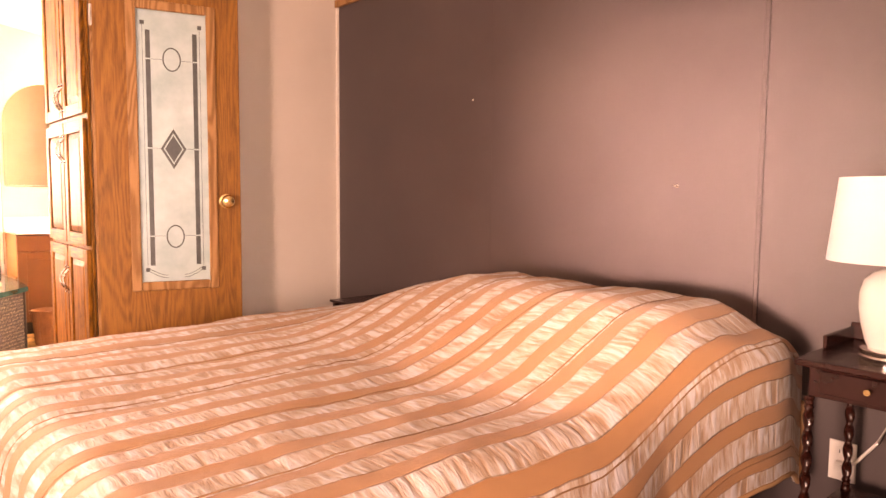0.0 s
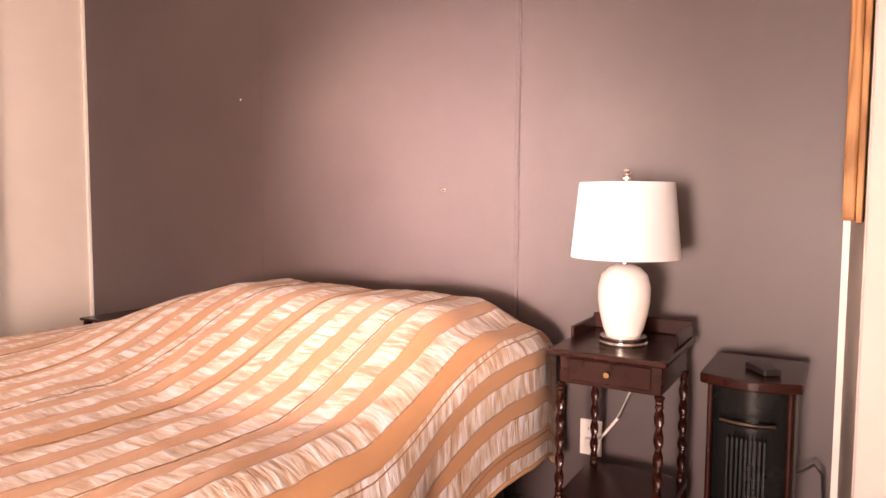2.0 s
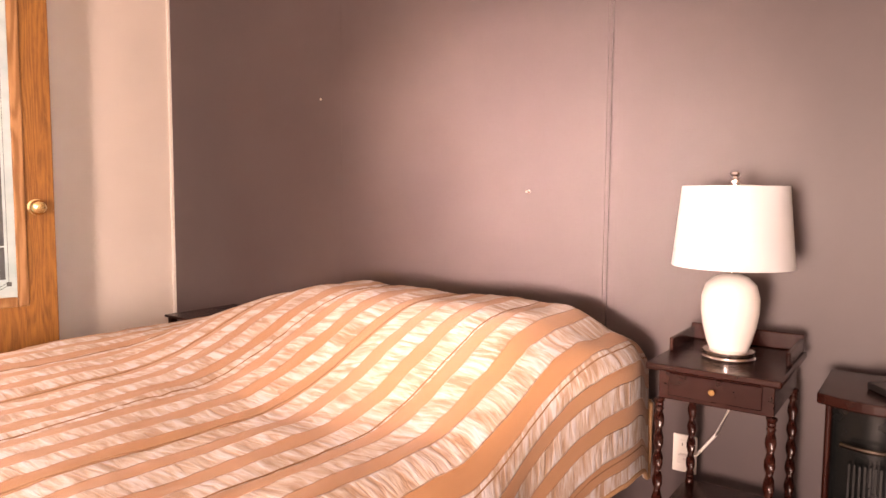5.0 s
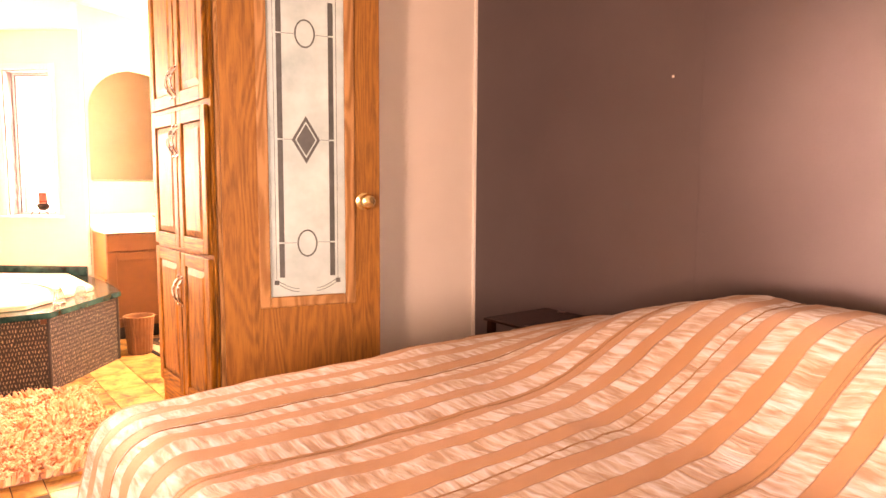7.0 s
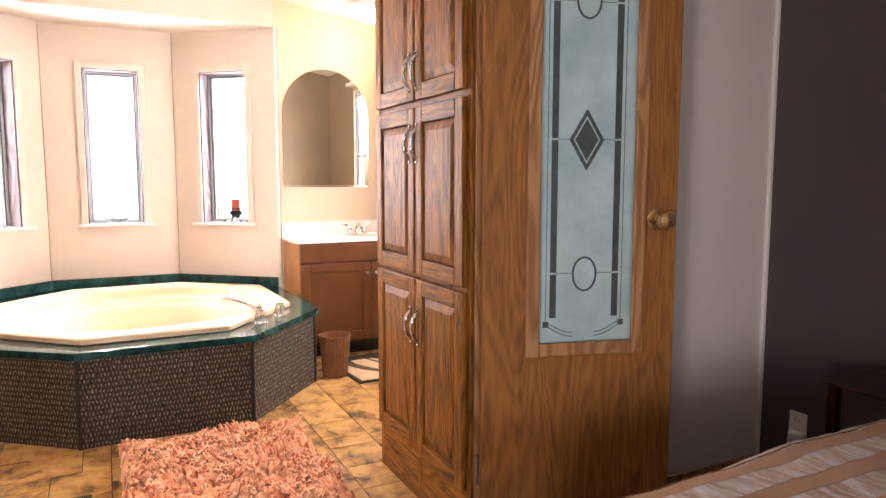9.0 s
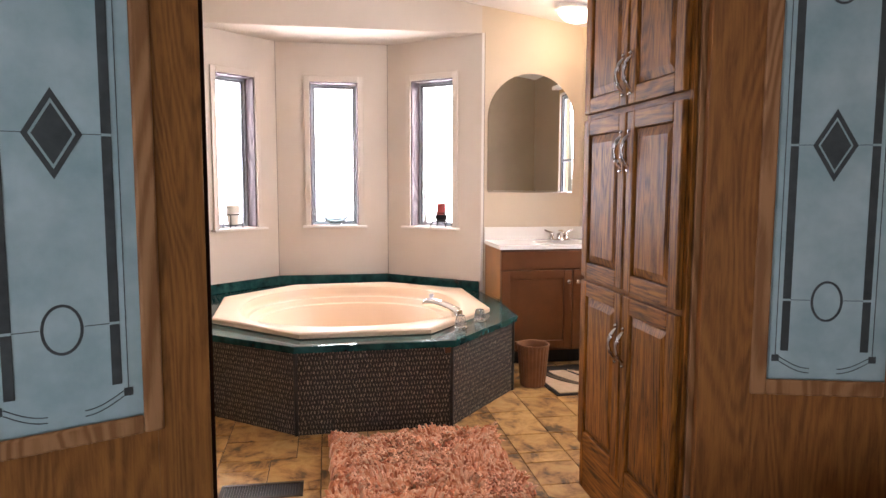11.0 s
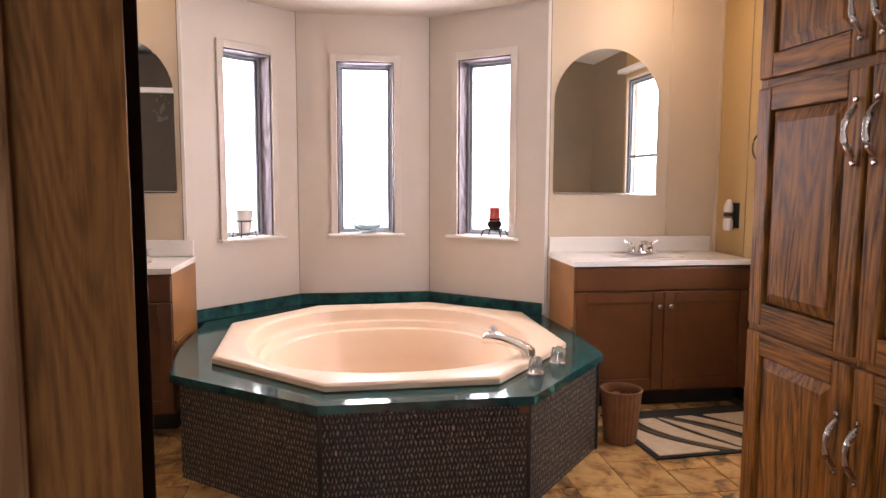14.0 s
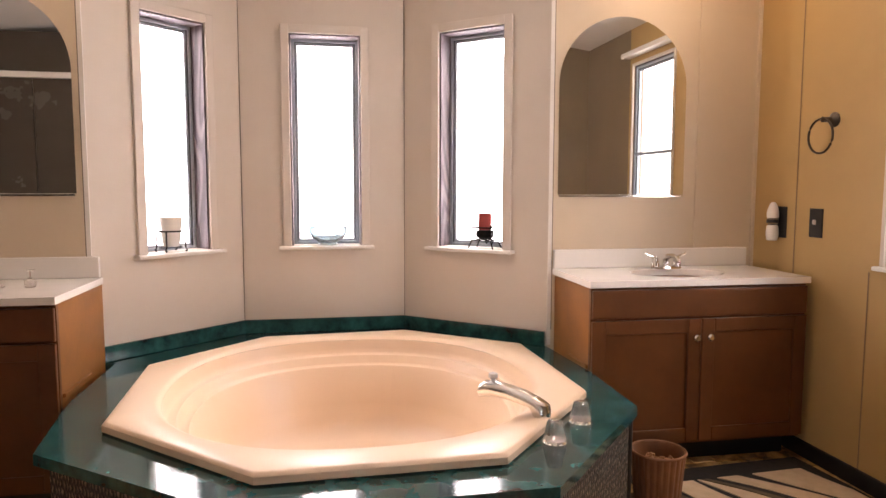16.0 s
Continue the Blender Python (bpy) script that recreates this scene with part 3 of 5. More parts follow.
for (z0, z1, hz) in ((0.185, 0.812, 0.645), (0.828, 1.398, 1.275), (1.420, 2.10, 1.515)):
    for x0, x1, hx in ((XL + 0.018, XM - 0.006, XM - 0.028), (XM + 0.006, XR, XM + 0.029)):
        door = part("door", bars([(x0, x0 + 0.052, FY - 0.019, FY - 0.001, z0, z1), (x1 - 0.052, x1, FY - 0.019, FY - 0.001, z0, z1)]), M_OAKV, cab, bevel=0.004)
        for ra, rb in ((z0, z0 + 0.055), (z1 - 0.055, z1)):
            part("rail", bars([(x0 + 0.0522, x1 - 0.0522, FY - 0.0188, FY - 0.001, ra, rb)]), M_OAKH, door, bevel=0.003)
        bm = bmesh.new()
        raised_panel(bm, x0 + 0.0565, x1 - 0.0565, z0 + 0.0590, z1 - 0.0590, FY - 0.009, 0.008, 0.026)
        part("panel", bm, M_OAKV, door)
        handle(door, hx, FY - 0.019, hz)

# ---- vanities ----


def vanity(y0, y1, xf, tagtext, tap_y):
    """A cabinet against the end wall between y0 and y1, whose front is at xf."""
    v = thing("vanity", Matrix.Translation((END, (y0 + y1) / 2, 0)), tagtext, "vanity cabinet", "vanities beside the tub")
    yc = (y0 + y1) / 2
    a, b, d = y0 - yc, y1 - yc, xf - END
    part("body", bars([(0.002, d - 0.02, a + 0.02, b - 0.012, 0.10, 0.752)]), M_MAPLE, v)
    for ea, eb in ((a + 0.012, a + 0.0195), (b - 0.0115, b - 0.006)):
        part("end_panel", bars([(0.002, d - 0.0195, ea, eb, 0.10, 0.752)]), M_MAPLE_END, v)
    ta, tb = (a + 0.001, a + 0.0118) if y0 > 0 else (b - 0.0058, b + 0.005)
    part("deck_trim", bars([(0.20, d - 0.0195, ta, tb, 0.4258, 0.440)]), M_MAPLE_END, v, "thin wood strip along the tub deck", bevel=0.003)
    part("toe_kick", bars([(0.01, d - 0.085, a + 0.03, b - 0.02, 0.0, 0.0995)]), M_DARK, v)
    part("face_frame", bars([(d - 0.0195, d - 0.002, a + 0.012, b - 0.006, 0.10, 0.752)]), M_MAPLE, v)
    part("drawer_front", bars([(d - 0.0015, d + 0.016, a + 0.014, b - 0.008, 0.628, 0.742)]), M_MAPLE, v, "blank maple drawer front", bevel=0.004)
    w = (b - a - 0.03) / 2
    for k, (p, q) in enumerate(((a + 0.014, a + 0.013 + w), (a + 0.017 + w, b - 0.008))):
        door = part("door", bars([(d - 0.001, d + 0.007, p + 0.010, q - 0.010, 0.120, 0.612)]), M_MAPLE, v)
        for sa, sb in ((p, p + 0.056), (q - 0.056, q)):
            part("stile", bars([(d - 0.0015, d + 0.017, sa, sb, 0.112, 0.620)]), M_MAPLE, door, bevel=0.003)
        for ra, rb in ((0.112, 0.168), (0.564, 0.620)):
            part("rail", bars([(d - 0.0014, d + 0.0168, p + 0.0561, q - 0.0561, ra, rb)]), M_MAPLE, door, bevel=0.003)
        bm = bmesh.new()
        ky = q - 0.028 if k == 0 else p + 0.028
        lathe(bm, [(0.006, 0.0), (0.006, 0.010), (0.014, 0.016), (0.015, 0.022), (0.009, 0.028)], 16, m=Matrix.Translation((d + 0.017, ky, 0.545)) @ Matrix.Rotation(radians(90), 4, "Y"))
        part("knob", bm, M_CHROME, door, "round chrome knob", smooth=True)
    top = thing("washbasin", Matrix.Translation((END, yc, 0)), "glossy white cultured marble basin top on a maple vanity", "washbasin", "washbasins on the vanities")
    bm = bmesh.new()
    outer = [(0.003, a), (d + 0.022, a), (d + 0.022, b), (0.003, b)]
    cxx, cyy, rx, ry = d * 0.54, 0.0, 0.15, 0.205
    n = 40
    ring0 = [bm.verts.new((cxx + rx * math.cos(2 * math.pi * k / n), cyy + ry * math.sin(2 * math.pi * k / n), 0.78)) for k in range(n)]
    ov = [bm.verts.new((x, y, 0.78)) for x, y in outer]
    edges = [bm.edges.new((ov[i], ov[(i + 1) % 4])) for i in range(4)] + [bm.edges.new((ring0[i], ring0[(i + 1) % n])) for i in range(n)]
    bmesh.ops.triangle_fill(bm, edges=edges, use_beauty=True)
    prev = ring0
    for sc, dz in ((0.97, -0.004), (0.92, -0.018), (0.82, -0.06), (0.6, -0.10), (0.3, -0.12), (0.08, -0.123)):
        cur = [bm.verts.new((cxx + rx * sc * math.cos(2 * math.pi * k / n), cyy + ry * sc * math.sin(2 * math.pi * k / n), 0.78 + dz)) for k in range(n)]
        for k in range(n):
            bm.faces.new((prev[k], prev[(k + 1) % n], cur[(k + 1) % n], cur[k]))
        prev = cur
    bm.faces.new(prev)
    lo = [bm.verts.new((x, y, 0.754)) for x, y in outer]
    for i in range(4):
        bm.faces.new((ov[i], ov[(i + 1) % 4], lo[(i + 1) % 4], lo[i]))
    part("basin_top", bm, M_COUNTER, top)
    part("backsplash", bars([(0.003, 0.022, a, b - 0.008, 0.7805, 0.866)]), M_COUNTER, top, bevel=0.004)
    tap = thing("basin_tap", Matrix.Translation((END + 0.095, tap_y, 0.7805)), "chrome two-lever basin tap on a white basin top", "tap", "basin taps")
    bm = bmesh.new()
    lathe(bm, [(0.03, 0), (0.03, 0.006), (0.026, 0.012)], 24, m=Matrix.Diagonal((0.8, 2.6, 1, 1)))
    part("base_plate", bm, M_CHROME, tap, smooth=True)
    bm = bmesh.new()
    tube(bm, [(0, 0, 0.012), (0.0, 0, 0.040), (0.02, 0, 0.058), (0.06, 0, 0.064), (0.10, 0, 0.055), (0.115, 0, 0.040)], [0.016, 0.014, 0.013, 0.011, 0.010, 0.010], 12)
    part("spout", bm, M_CHROME, tap, smooth=True)
    for s in (-1, 1):
        bm = bmesh.new()
        lathe(bm, [(0.02, 0.012), (0.018, 0.03), (0.013, 0.045), (0.012, 0.055), (0.004, 0.058)], 16, (0, s * 0.052))
        tube(bm, [(0, s * 0.052, 0.05), (-0.004, s * 0.075, 0.058), (-0.006, s * 0.10, 0.070)], [0.007, 0.006, 0.005], 8)
        part("lever", bm, M_CHROME, tap, "chrome lever handle", smooth=True)
    return v


vanity(1.368, 2.328, -5.33, "brown maple vanity with two shaker doors, beside the woven basket", 1.87)
vanity(-1.46, -0.53, -5.27, "brown maple vanity with two shaker doors, against the south bathroom wall", -1.06)

# ---- mirrors ----


def arch_mirror(y0, y1, z0, zs, zt, label):
    """An arched frameless mirror on the end wall."""
    bm = bmesh.new()
    yc, r = (y0 + y1) / 2, (y1 - y0) / 2
    pts = [(y0, z0), (y1, z0)] + [(yc + r * math.cos(math.pi * k / 40), zs + (zt - zs) * math.sin(math.pi * k / 40)) for k in range(41)]
    lo = [bm.verts.new((0.001, y, z)) for y, z in pts]
    hi = [bm.verts.new((0.006, y, z)) for y, z in pts]
    bm.faces.new(hi)
    bm.faces.new(lo[::-1])
    for i in range(len(pts)):
        bm.faces.new((lo[i], lo[(i + 1) % len(pts)], hi[(i + 1) % len(pts)], hi[i]))
    t = thing("wall_mirror", Matrix.Translation((END, 0, 0)), label, "mirror", "arched mirrors over the basins")
    part("mirror_glass", bm, M_MIRROR, t)
    part("channel", bars([(0.001, 0.011, y0 + 0.004, y1 - 0.004, z0 - 0.012, z0 - 0.0005)]), M_CHROME, t, "chrome bottom channel", bevel=0.002)


arch_mirror(1.386, 1.992, 1.113, 1.60, 1.903, "arched frameless mirror above the basin, reflecting a bright window")
arch_mirror(-1.222, -0.614, 1.118, 1.60, 1.903, "arched frameless mirror above the basin, reflecting a dark shower")

# ---- corner tub ----
DECK = [(-4.325, 0.155), (-4.34, 0.905), (-4.875, 1.362), (-5.30, 1.372), (-5.757, 1.340), (-6.262, 0.755), (-6.262, -0.038), (-5.757, -0.560), (-5.757, -0.495), (-5.22, -0.495), (-4.775, -0.432)]
OCT = [(-4.462, 0.175), (-4.480, 0.812), (-4.985, 1.228), (-5.70, 1.208), (-6.075, 0.732), (-6.030, 0.077), (-5.585, -0.332), (-4.908, -0.298)]
TC = (-5.28, 0.45)
tub = thing("bathtub", Matrix.Translation((*TC, 0)), "empty almond eight-sided soaking tub set in a green marble deck", "bathtub")


def rel(p):
    return (p[0] - TC[0], p[1] - TC[1])


deck = thing("tub_deck", Matrix.Translation((*TC, 0)), "dark green marble tub deck over a woven brown skirt", "tub surround")
bm = bmesh.new()
ov = [bm.verts.new((*rel(p), 0.425)) for p in DECK]
iv = [bm.verts.new((rel(p)[0] * 0.97, rel(p)[1] * 0.97, 0.425)) for p in OCT]
edges = [bm.edges.new((ov[i], ov[(i + 1) % len(ov)])) for i in range(len(ov))] + [bm.edges.new((iv[i], iv[(i + 1) % 8])) for i in range(8)]
bmesh.ops.triangle_fill(bm, edges=edges, use_beauty=True)
lo = [bm.verts.new((*rel(p), 0.393)) for p in DECK]
for i in range(len(ov)):
    bm.faces.new((ov[i], ov[(i + 1) % len(ov)], lo[(i + 1) % len(ov)], lo[i]))
li = [bm.verts.new((v.co.x, v.co.y, 0.393)) for v in iv]
for i in range(8):
    bm.faces.new((iv[i], iv[(i + 1) % 8], li[(i + 1) % 8], li[i]))
part("marble_top", bm, M_GREEN, deck)
for p, q in zip(DECK[4:7], DECK[5:8]):
    m, length = frame_of(rel(p), rel(q))
    bm = bmesh.new()
    box(bm, 0.002, length - 0.002, 0.001, 0.016, 0.4255, 0.492, m)
    part("upstand", bm, M_GREEN, deck, bevel=0.003)
SK = [(-4.80, -0.405), (-4.345, 0.16), (-4.358, 0.893), (-4.872, 1.335), (-5.235, 1.35)]
for i, (p, q) in enumerate(zip(SK, SK[1:])):
    m, length = frame_of(rel(p), rel(q))
    bm = bmesh.new()
    box(bm, 0.006, length - 0.006, 0.0, 0.02, 0.0, 0.3925, m)
    layer = bm.loops.layers.uv.new("UVMap")
    inv = m.inverted()
    for f in bm.faces:
        for lp in f.loops:
            c = inv @ lp.vert.co
            lp[layer].uv = (c.x + c.y, c.z)
    s = part("skirt_panel", bm, M_WEAVE, deck, "brown woven skirt panel")
for i, p in enumerate(SK[1:4]):
    bm = bmesh.new()
    lathe(bm, [(0.010, 0.0), (0.010, 0.3925)], 10, rel(p))
    part("corner_bead", bm, M_DARK, deck, smooth=True)
part("end_block", bars([(SK[2][0] - TC[0] + 0.002, SK[2][0] - TC[0] + 0.022, SK[2][1] - TC[1] - 0.038, SK[2][1] - TC[1] - 0.008, 0.366, 0.3925)]), M_MAPLE, deck, "small orange wood block", bevel=0.002)


def oct_radius(a):
    d = Vector((math.cos(a), math.sin(a)))
    best = 9
    for p, q in zip(OCT, OCT[1:] + OCT[:1]):
        p, q = Vector(rel(p)), Vector(rel(q))
        e = q - p
        den = d.x * e.y - d.y * e.x
        if abs(den) > 1e-9:
            t = (p.x * e.y - p.y * e.x) / den
            u = (p.x * d.y - p.y * d.x) / den
            if t > 0 and -1e-6 <= u <= 1 + 1e-6:
                best = min(best, t)
    return best


def inner_radius(a, s):
    c, k = abs(math.cos(a)), abs(math.sin(a))
    return s / ((c / 0.67) ** 2.25 + (k / 0.64) ** 2.25) ** (1 / 2.25)


angles = sorted({2 * math.pi * k / 72 for k in range(72)} | {math.atan2(rel(p)[1], rel(p)[0]) % (2 * math.pi) for p in OCT})


def tub_rings(name, rows, lid, floor, label):
    bm = bmesh.new()
    rings = []
    for kind, s, z in rows:
        row = []
        for a in angles:
            r = s * oct_radius(a) if kind == "o" else min(inner_radius(a, s), 0.925 * oct_radius(a) * s)
            row.append(bm.verts.new((r * math.cos(a), r * math.sin(a), z)))
        rings.append(row)
    for a, b in zip(rings, rings[1:]):
        for k in range(len(angles)):
            bm.faces.new((a[k], a[(k + 1) % len(angles)], b[(k + 1) % len(angles)], b[k]))
    if lid:
        bm.faces.new(rings[-1])
    return part(name, bm, M_TUB, tub, label, smooth=True)


tub_rings("rim", (("o", 0.985, 0.4255), ("o", 1.0, 0.430), ("o", 1.0, 0.449), ("o", 0.992, 0.456), ("o", 0.98, 0.458), ("i", 1.03, 0.456), ("i", 1.01, 0.450), ("i", 1.0, 0.441)), False, False, "flat almond rim")
tub_rings("basin", (("i", 0.9995, 0.4405), ("i", 0.985, 0.405), ("i", 0.978, 0.388), ("i", 0.970, 0.383), ("i", 0.935, 0.381), ("i", 0.928, 0.376), ("i", 0.918, 0.350), ("i", 0.910, 0.345), ("i", 0.875, 0.343), ("i", 0.868, 0.337), ("i", 0.80, 0.19),
                    ("i", 0.76, 0.115), ("i", 0.71, 0.080), ("i", 0.62, 0.063), ("i", 0.3, 0.058), ("i", 0.05, 0.055)), True, False, "stepped almond basin")
bm = bmesh.new()
lathe(bm, [(0.032, 0.0585), (0.030, 0.062), (0.010, 0.061)], 24, (0.33, -0.18))
part("drain", bm, M_CHROME, tub, "chrome drain", smooth=True)

# ---- bed ----
BX0, BX1, BY0, BY1 = -2.02, -0.46, 0.76, 2.46


def smooth01(v):
    v = min(max(v, 0), 1)
    return v * v * (3 - 2 * v)


def bed_top(x, y):
    """The quilt's height over the mattress and the pillows."""
    z = 0.595
    pil = smooth01((y - 1.50) / 0.62) * smooth01((x + 2.05) / 0.75) * smooth01((-0.14 - x) / 0.42)
    pil *= 1 - 0.45 * smooth01((y - 2.30) / 0.16)
    z += 0.185 * pil
    z -= 0.010 * smooth01((-1.55 - x) / 0.4) * smooth01((1.6 - y) / 0.7)
    z += 0.010 * noise.noise((x * 3.1, y * 2.3, 1.0)) + 0.005 * noise.noise((x * 9, y * 6, 4.0))
    return z


bed = thing("bed", Matrix.Translation((-1.24, 1.62, 0)), "wide made-up bed on a dark base against the plum wall", "bed")
part("base", bars([(BX0 + 0.06 + 1.24, BX1 - 0.06 + 1.24, BY0 + 0.06 - 1.62, BY1 + 0.06 - 1.62, 0.0, 0.30)]), M_DARK, bed, "dark fabric bed base", bevel=0.02)
part("mattress", bars([(BX0 + 0.03 + 1.24, BX1 - 0.03 + 1.24, BY0 + 0.03 - 1.62, BY1 + 0.06 - 1.62, 0.301, 0.54)]), M_TRIM, bed, bevel=0.05)
quilt = thing("quilt", Matrix.Translation((-1.24, 1.62, 0)), "tan and cream striped seersucker quilt spread over the bed", "quilt")
bm = bmesh.new()
uv = bm.loops.layers.uv.new("UVMap")
HANG = 0.50
NU, NV = 196, 150
US = [BX0 - HANG + (BX1 + 0.42 - BX0 + HANG) * i / 190 for i in range(NU + 1)]
VS = [BY0 - HANG + (BY1 + 0.10 - BY0 + HANG) * j / NV for j in range(NV + 1)]
grid = []
for u in US:
    col = []
    for v in VS:
        right = BX1 + 0.085 * smooth01((v - 1.75) / 0.6) * (1 - 0.6 * smooth01((v - 2.2) / 0.3))
        left = BX0 + 0.03 * smooth01((1.7 - v) / 0.8)
        cx, cy = min(max(u, left), right), min(max(v, BY0), BY1)
        dx, dy = u - cx, v - cy
        s = math.hypot(dx, dy)
        x, y, z = cx, cy, bed_top(cx, cy)
        if s > 0:
            r = 0.09
            hx, hy = dx / s, dy / s
            if dx and dy < 0:
                s *= 1 - 0.22 * min(1, 2 * min(abs(dx), abs(dy)) / s)
            a = min(s / r, math.pi / 2)
            out = r * math.sin(a)
            drop = r * (1 - math.cos(a)) + max(0, s - r * math.pi / 2)
            fold = 0.018 * math.sin(9.0 * (v if abs(dx) > abs(dy) else u) + 2.2 * noise.noise((u * 2, v * 2, 0))) + 0.03 * noise.noise((u * 4, v * 3.4, 7))
            calm = 1 - (0.8 * smooth01((v - 1.5) / 0.5) if dx > 0 else 0)
            out += (0.06 + fold) * calm * smooth01(s / HANG) + 0.02 * calm * math.sin(24 * (v if abs(dx) > abs(dy) else u)) * smooth01((s - 0.12) / HANG)
            x, y, z = cx + hx * out, cy + hy * out, max(z - drop, 0.035 + 0.02 * math.sin(13 * (u + v)))
            if v > BY1:
                z = max(z, 0.48)
            y = min(y, 2.566)
        z += 0.009 * abs(math.sin(math.pi * (u - US[14]) / (22 * (US[1] - US[0])))) ** 0.7 * (1 + 0.5 * noise.noise((u * 5, v * 9, 8)))
        z += 0.0028 * noise.noise((u * 38, v * 20, 2)) + 0.0035 * max(0, math.sin(u * 2 * math.pi / 0.11)) * noise.noise((u * 8, v * 55, 5))
        col.append(bm.verts.new((x + 1.24, y - 1.62, z)))
    grid.append(col)
for i in range(NU):
    for j in range(NV):
        f = bm.faces.new((grid[i][j], grid[i + 1][j], grid[i + 1][j + 1], grid[i][j + 1]))
        for lp, (a, b) in zip(f.loops, ((i, j), (i + 1, j), (i + 1, j + 1), (i, j + 1))):
            lp[uv].uv = (US[a], VS[b])
seam_paths = [[grid[i][j].co.copy() + Vector((0, 0, 0.001)) for j in range(0, NV + 1, 2)] for i in range(14, NU, 22)]
hem_path = [grid[0][j].co.copy() for j in range(NV, -1, -2)] + [grid[i][0].co.copy() for i in range(0, NU + 1, 2)] + [grid[NU][j].co.copy() for j in range(0, NV + 1, 2)]
M_HEM = mottled("tan_binding", (0.38, 0.21, 0.11), (0.44, 0.25, 0.13), 0.8, 20, 300, 0.3)
M_QUILT, nt, links, b = material("seersucker_quilt", 0.62)
tc = nt.new("ShaderNodeTexCoord")
sep = nt.new("ShaderNodeSeparateXYZ")
links.new(tc.outputs["UV"], sep.inputs[0])


def math_node(op, x, y=None, z=None):
    n = nt.new("ShaderNodeMath")
    n.operation = op
    for i, v in enumerate((x, y, z)):
        if v is None:
            continue
        if isinstance(v, (int, float)):
            n.inputs[i].default_value = v
        else:
            links.new(v, n.inputs[i])
    return n.outputs[0]


wav = math_node("SINE", math_node("MULTIPLY", math_node("ADD", sep.outputs[0], math_node("MULTIPLY", noise_tex(nt, links, tc.outputs["UV"], 9, 2), 0.012)), 2 * math.pi / 0.11))
stripe = nt.new("ShaderNodeMapRange")
stripe.inputs[1].default_value, stripe.inputs[2].default_value = -0.32, -0.16
links.new(wav, stripe.inputs[0])
mp = nt.new("ShaderNodeMapping")
mp.inputs["Scale"].default_value = (11, 52, 1)
links.new(tc.outputs["UV"], mp.inputs[0])
mp2 = nt.new("ShaderNodeMapping")
mp2.inputs["Scale"].default_value = (7, 19, 1)
links.new(tc.outputs["UV"], mp2.inputs[0])
blocks = noise_tex(nt, links, mp2.outputs[0], 1.0, 2, 0.5, 0.3)
puck = math_node("ADD", math_node("MULTIPLY", noise_tex(nt, links, mp.outputs[0], 1.0, 3, 0.6, 0.5), 0.68), math_node("MULTIPLY", blocks, 0.32))
light = ramp(nt, links, puck, [(0.40, (0.33, 0.19, 0.115)), (0.50, (0.46, 0.36, 0.30)), (0.60, (0.57, 0.55, 0.575))])
mx = nt.new("ShaderNodeMix")
mx.data_type = "RGBA"
links.new(stripe.outputs[0], mx.inputs[0])
mx.inputs[6].default_value = (0.37, 0.168, 0.070, 1)
links.new(light, mx.inputs[7])
links.new(mx.outputs[2], b.inputs["Base Color"])
weave = noise_tex(nt, links, tc.outputs["UV"], 900, 2)
h = math_node("ADD", math_node("MULTIPLY", math_node("MULTIPLY", puck, stripe.outputs[0]), 1.0), math_node("MULTIPLY", weave, 0.05))
bump(nt, links, b, h, 1.0, 0.012)
b.inputs["Sheen Weight"].default_value = 0.2
qs = part("cover", bm, M_QUILT, quilt, smooth=True)
md = qs.modifiers.new("thick", "SOLIDIFY")
md.thickness, md.offset = 0.012, -1
M_THREAD = mottled("brown_thread", (0.24, 0.12, 0.06), (0.28, 0.15, 0.08), 0.8, 20, 300, 0.2)
for path in seam_paths:
    bm = bmesh.new()
    tube(bm, path, 0.0022, 5)
    part("seam", bm, M_THREAD, quilt)
bm = bmesh.new()
tube(bm, hem_path, 0.007, 6)
part("hem", bm, M_HEM, quilt, smooth=True)

# ---- nightstands, lamp, heater ----


def twist_leg(parent, x, y, z0, z1, r=0.0100):
    """A barley-twist leg with turned collars."""
    bm = bmesh.new()
    n, rows = 12, 60
    rings = []
    for i in range(rows + 1):
        t = i / rows
        z = z0 + (z1 - z0) * t
        end = min(t, 1 - t)
        ring = []
        for k in range(n):
            a = 2 * math.pi * k / n
            w = 0.26 * math.cos(2 * (a - t * (z1 - z0) * 62)) if end > 0.09 else (0.25 * math.sin(end * 180) if end > 0.03 else 0.25)
            rr = r * (1 + w)
            ring.append(bm.verts.new((x + rr * math.cos(a), y + rr * math.sin(a), z)))
        rings.append(ring)
    for a, b in zip(rings, rings[1:]):
        for k in range(n):
            bm.faces.new((a[k], a[(k + 1) % n], b[(k + 1) % n], b[k]))
    bm.faces.new(rings[0][::-1])
    bm.faces.new(rings[-1])
    part("leg", bm, M_MAHOG, parent, smooth=True)


ns = thing("nightstand", Matrix.Translation((-0.066, 2.315, 0)), "dark mahogany nightstand with barley-twist legs and a small drawer", "nightstand")
part("top", bars([(-0.150, 0.150, -0.215, 0.150, 0.683, 0.70)]), M_MAHOG, ns, bevel=0.005)
part("gallery", bars([(-0.142, 0.142, 0.136, 0.146, 0.7005, 0.745), (-0.142, -0.132, -0.06, 0.1355, 0.7005, 0.735), (0.132, 0.142, -0.06, 0.1355, 0.7005, 0.735)]), M_MAHOG, ns, bevel=0.003)
part("apron", bars([(-0.130, 0.130, -0.17, 0.13, 0.605, 0.6825)]), M_MAHOG, ns, bevel=0.002)
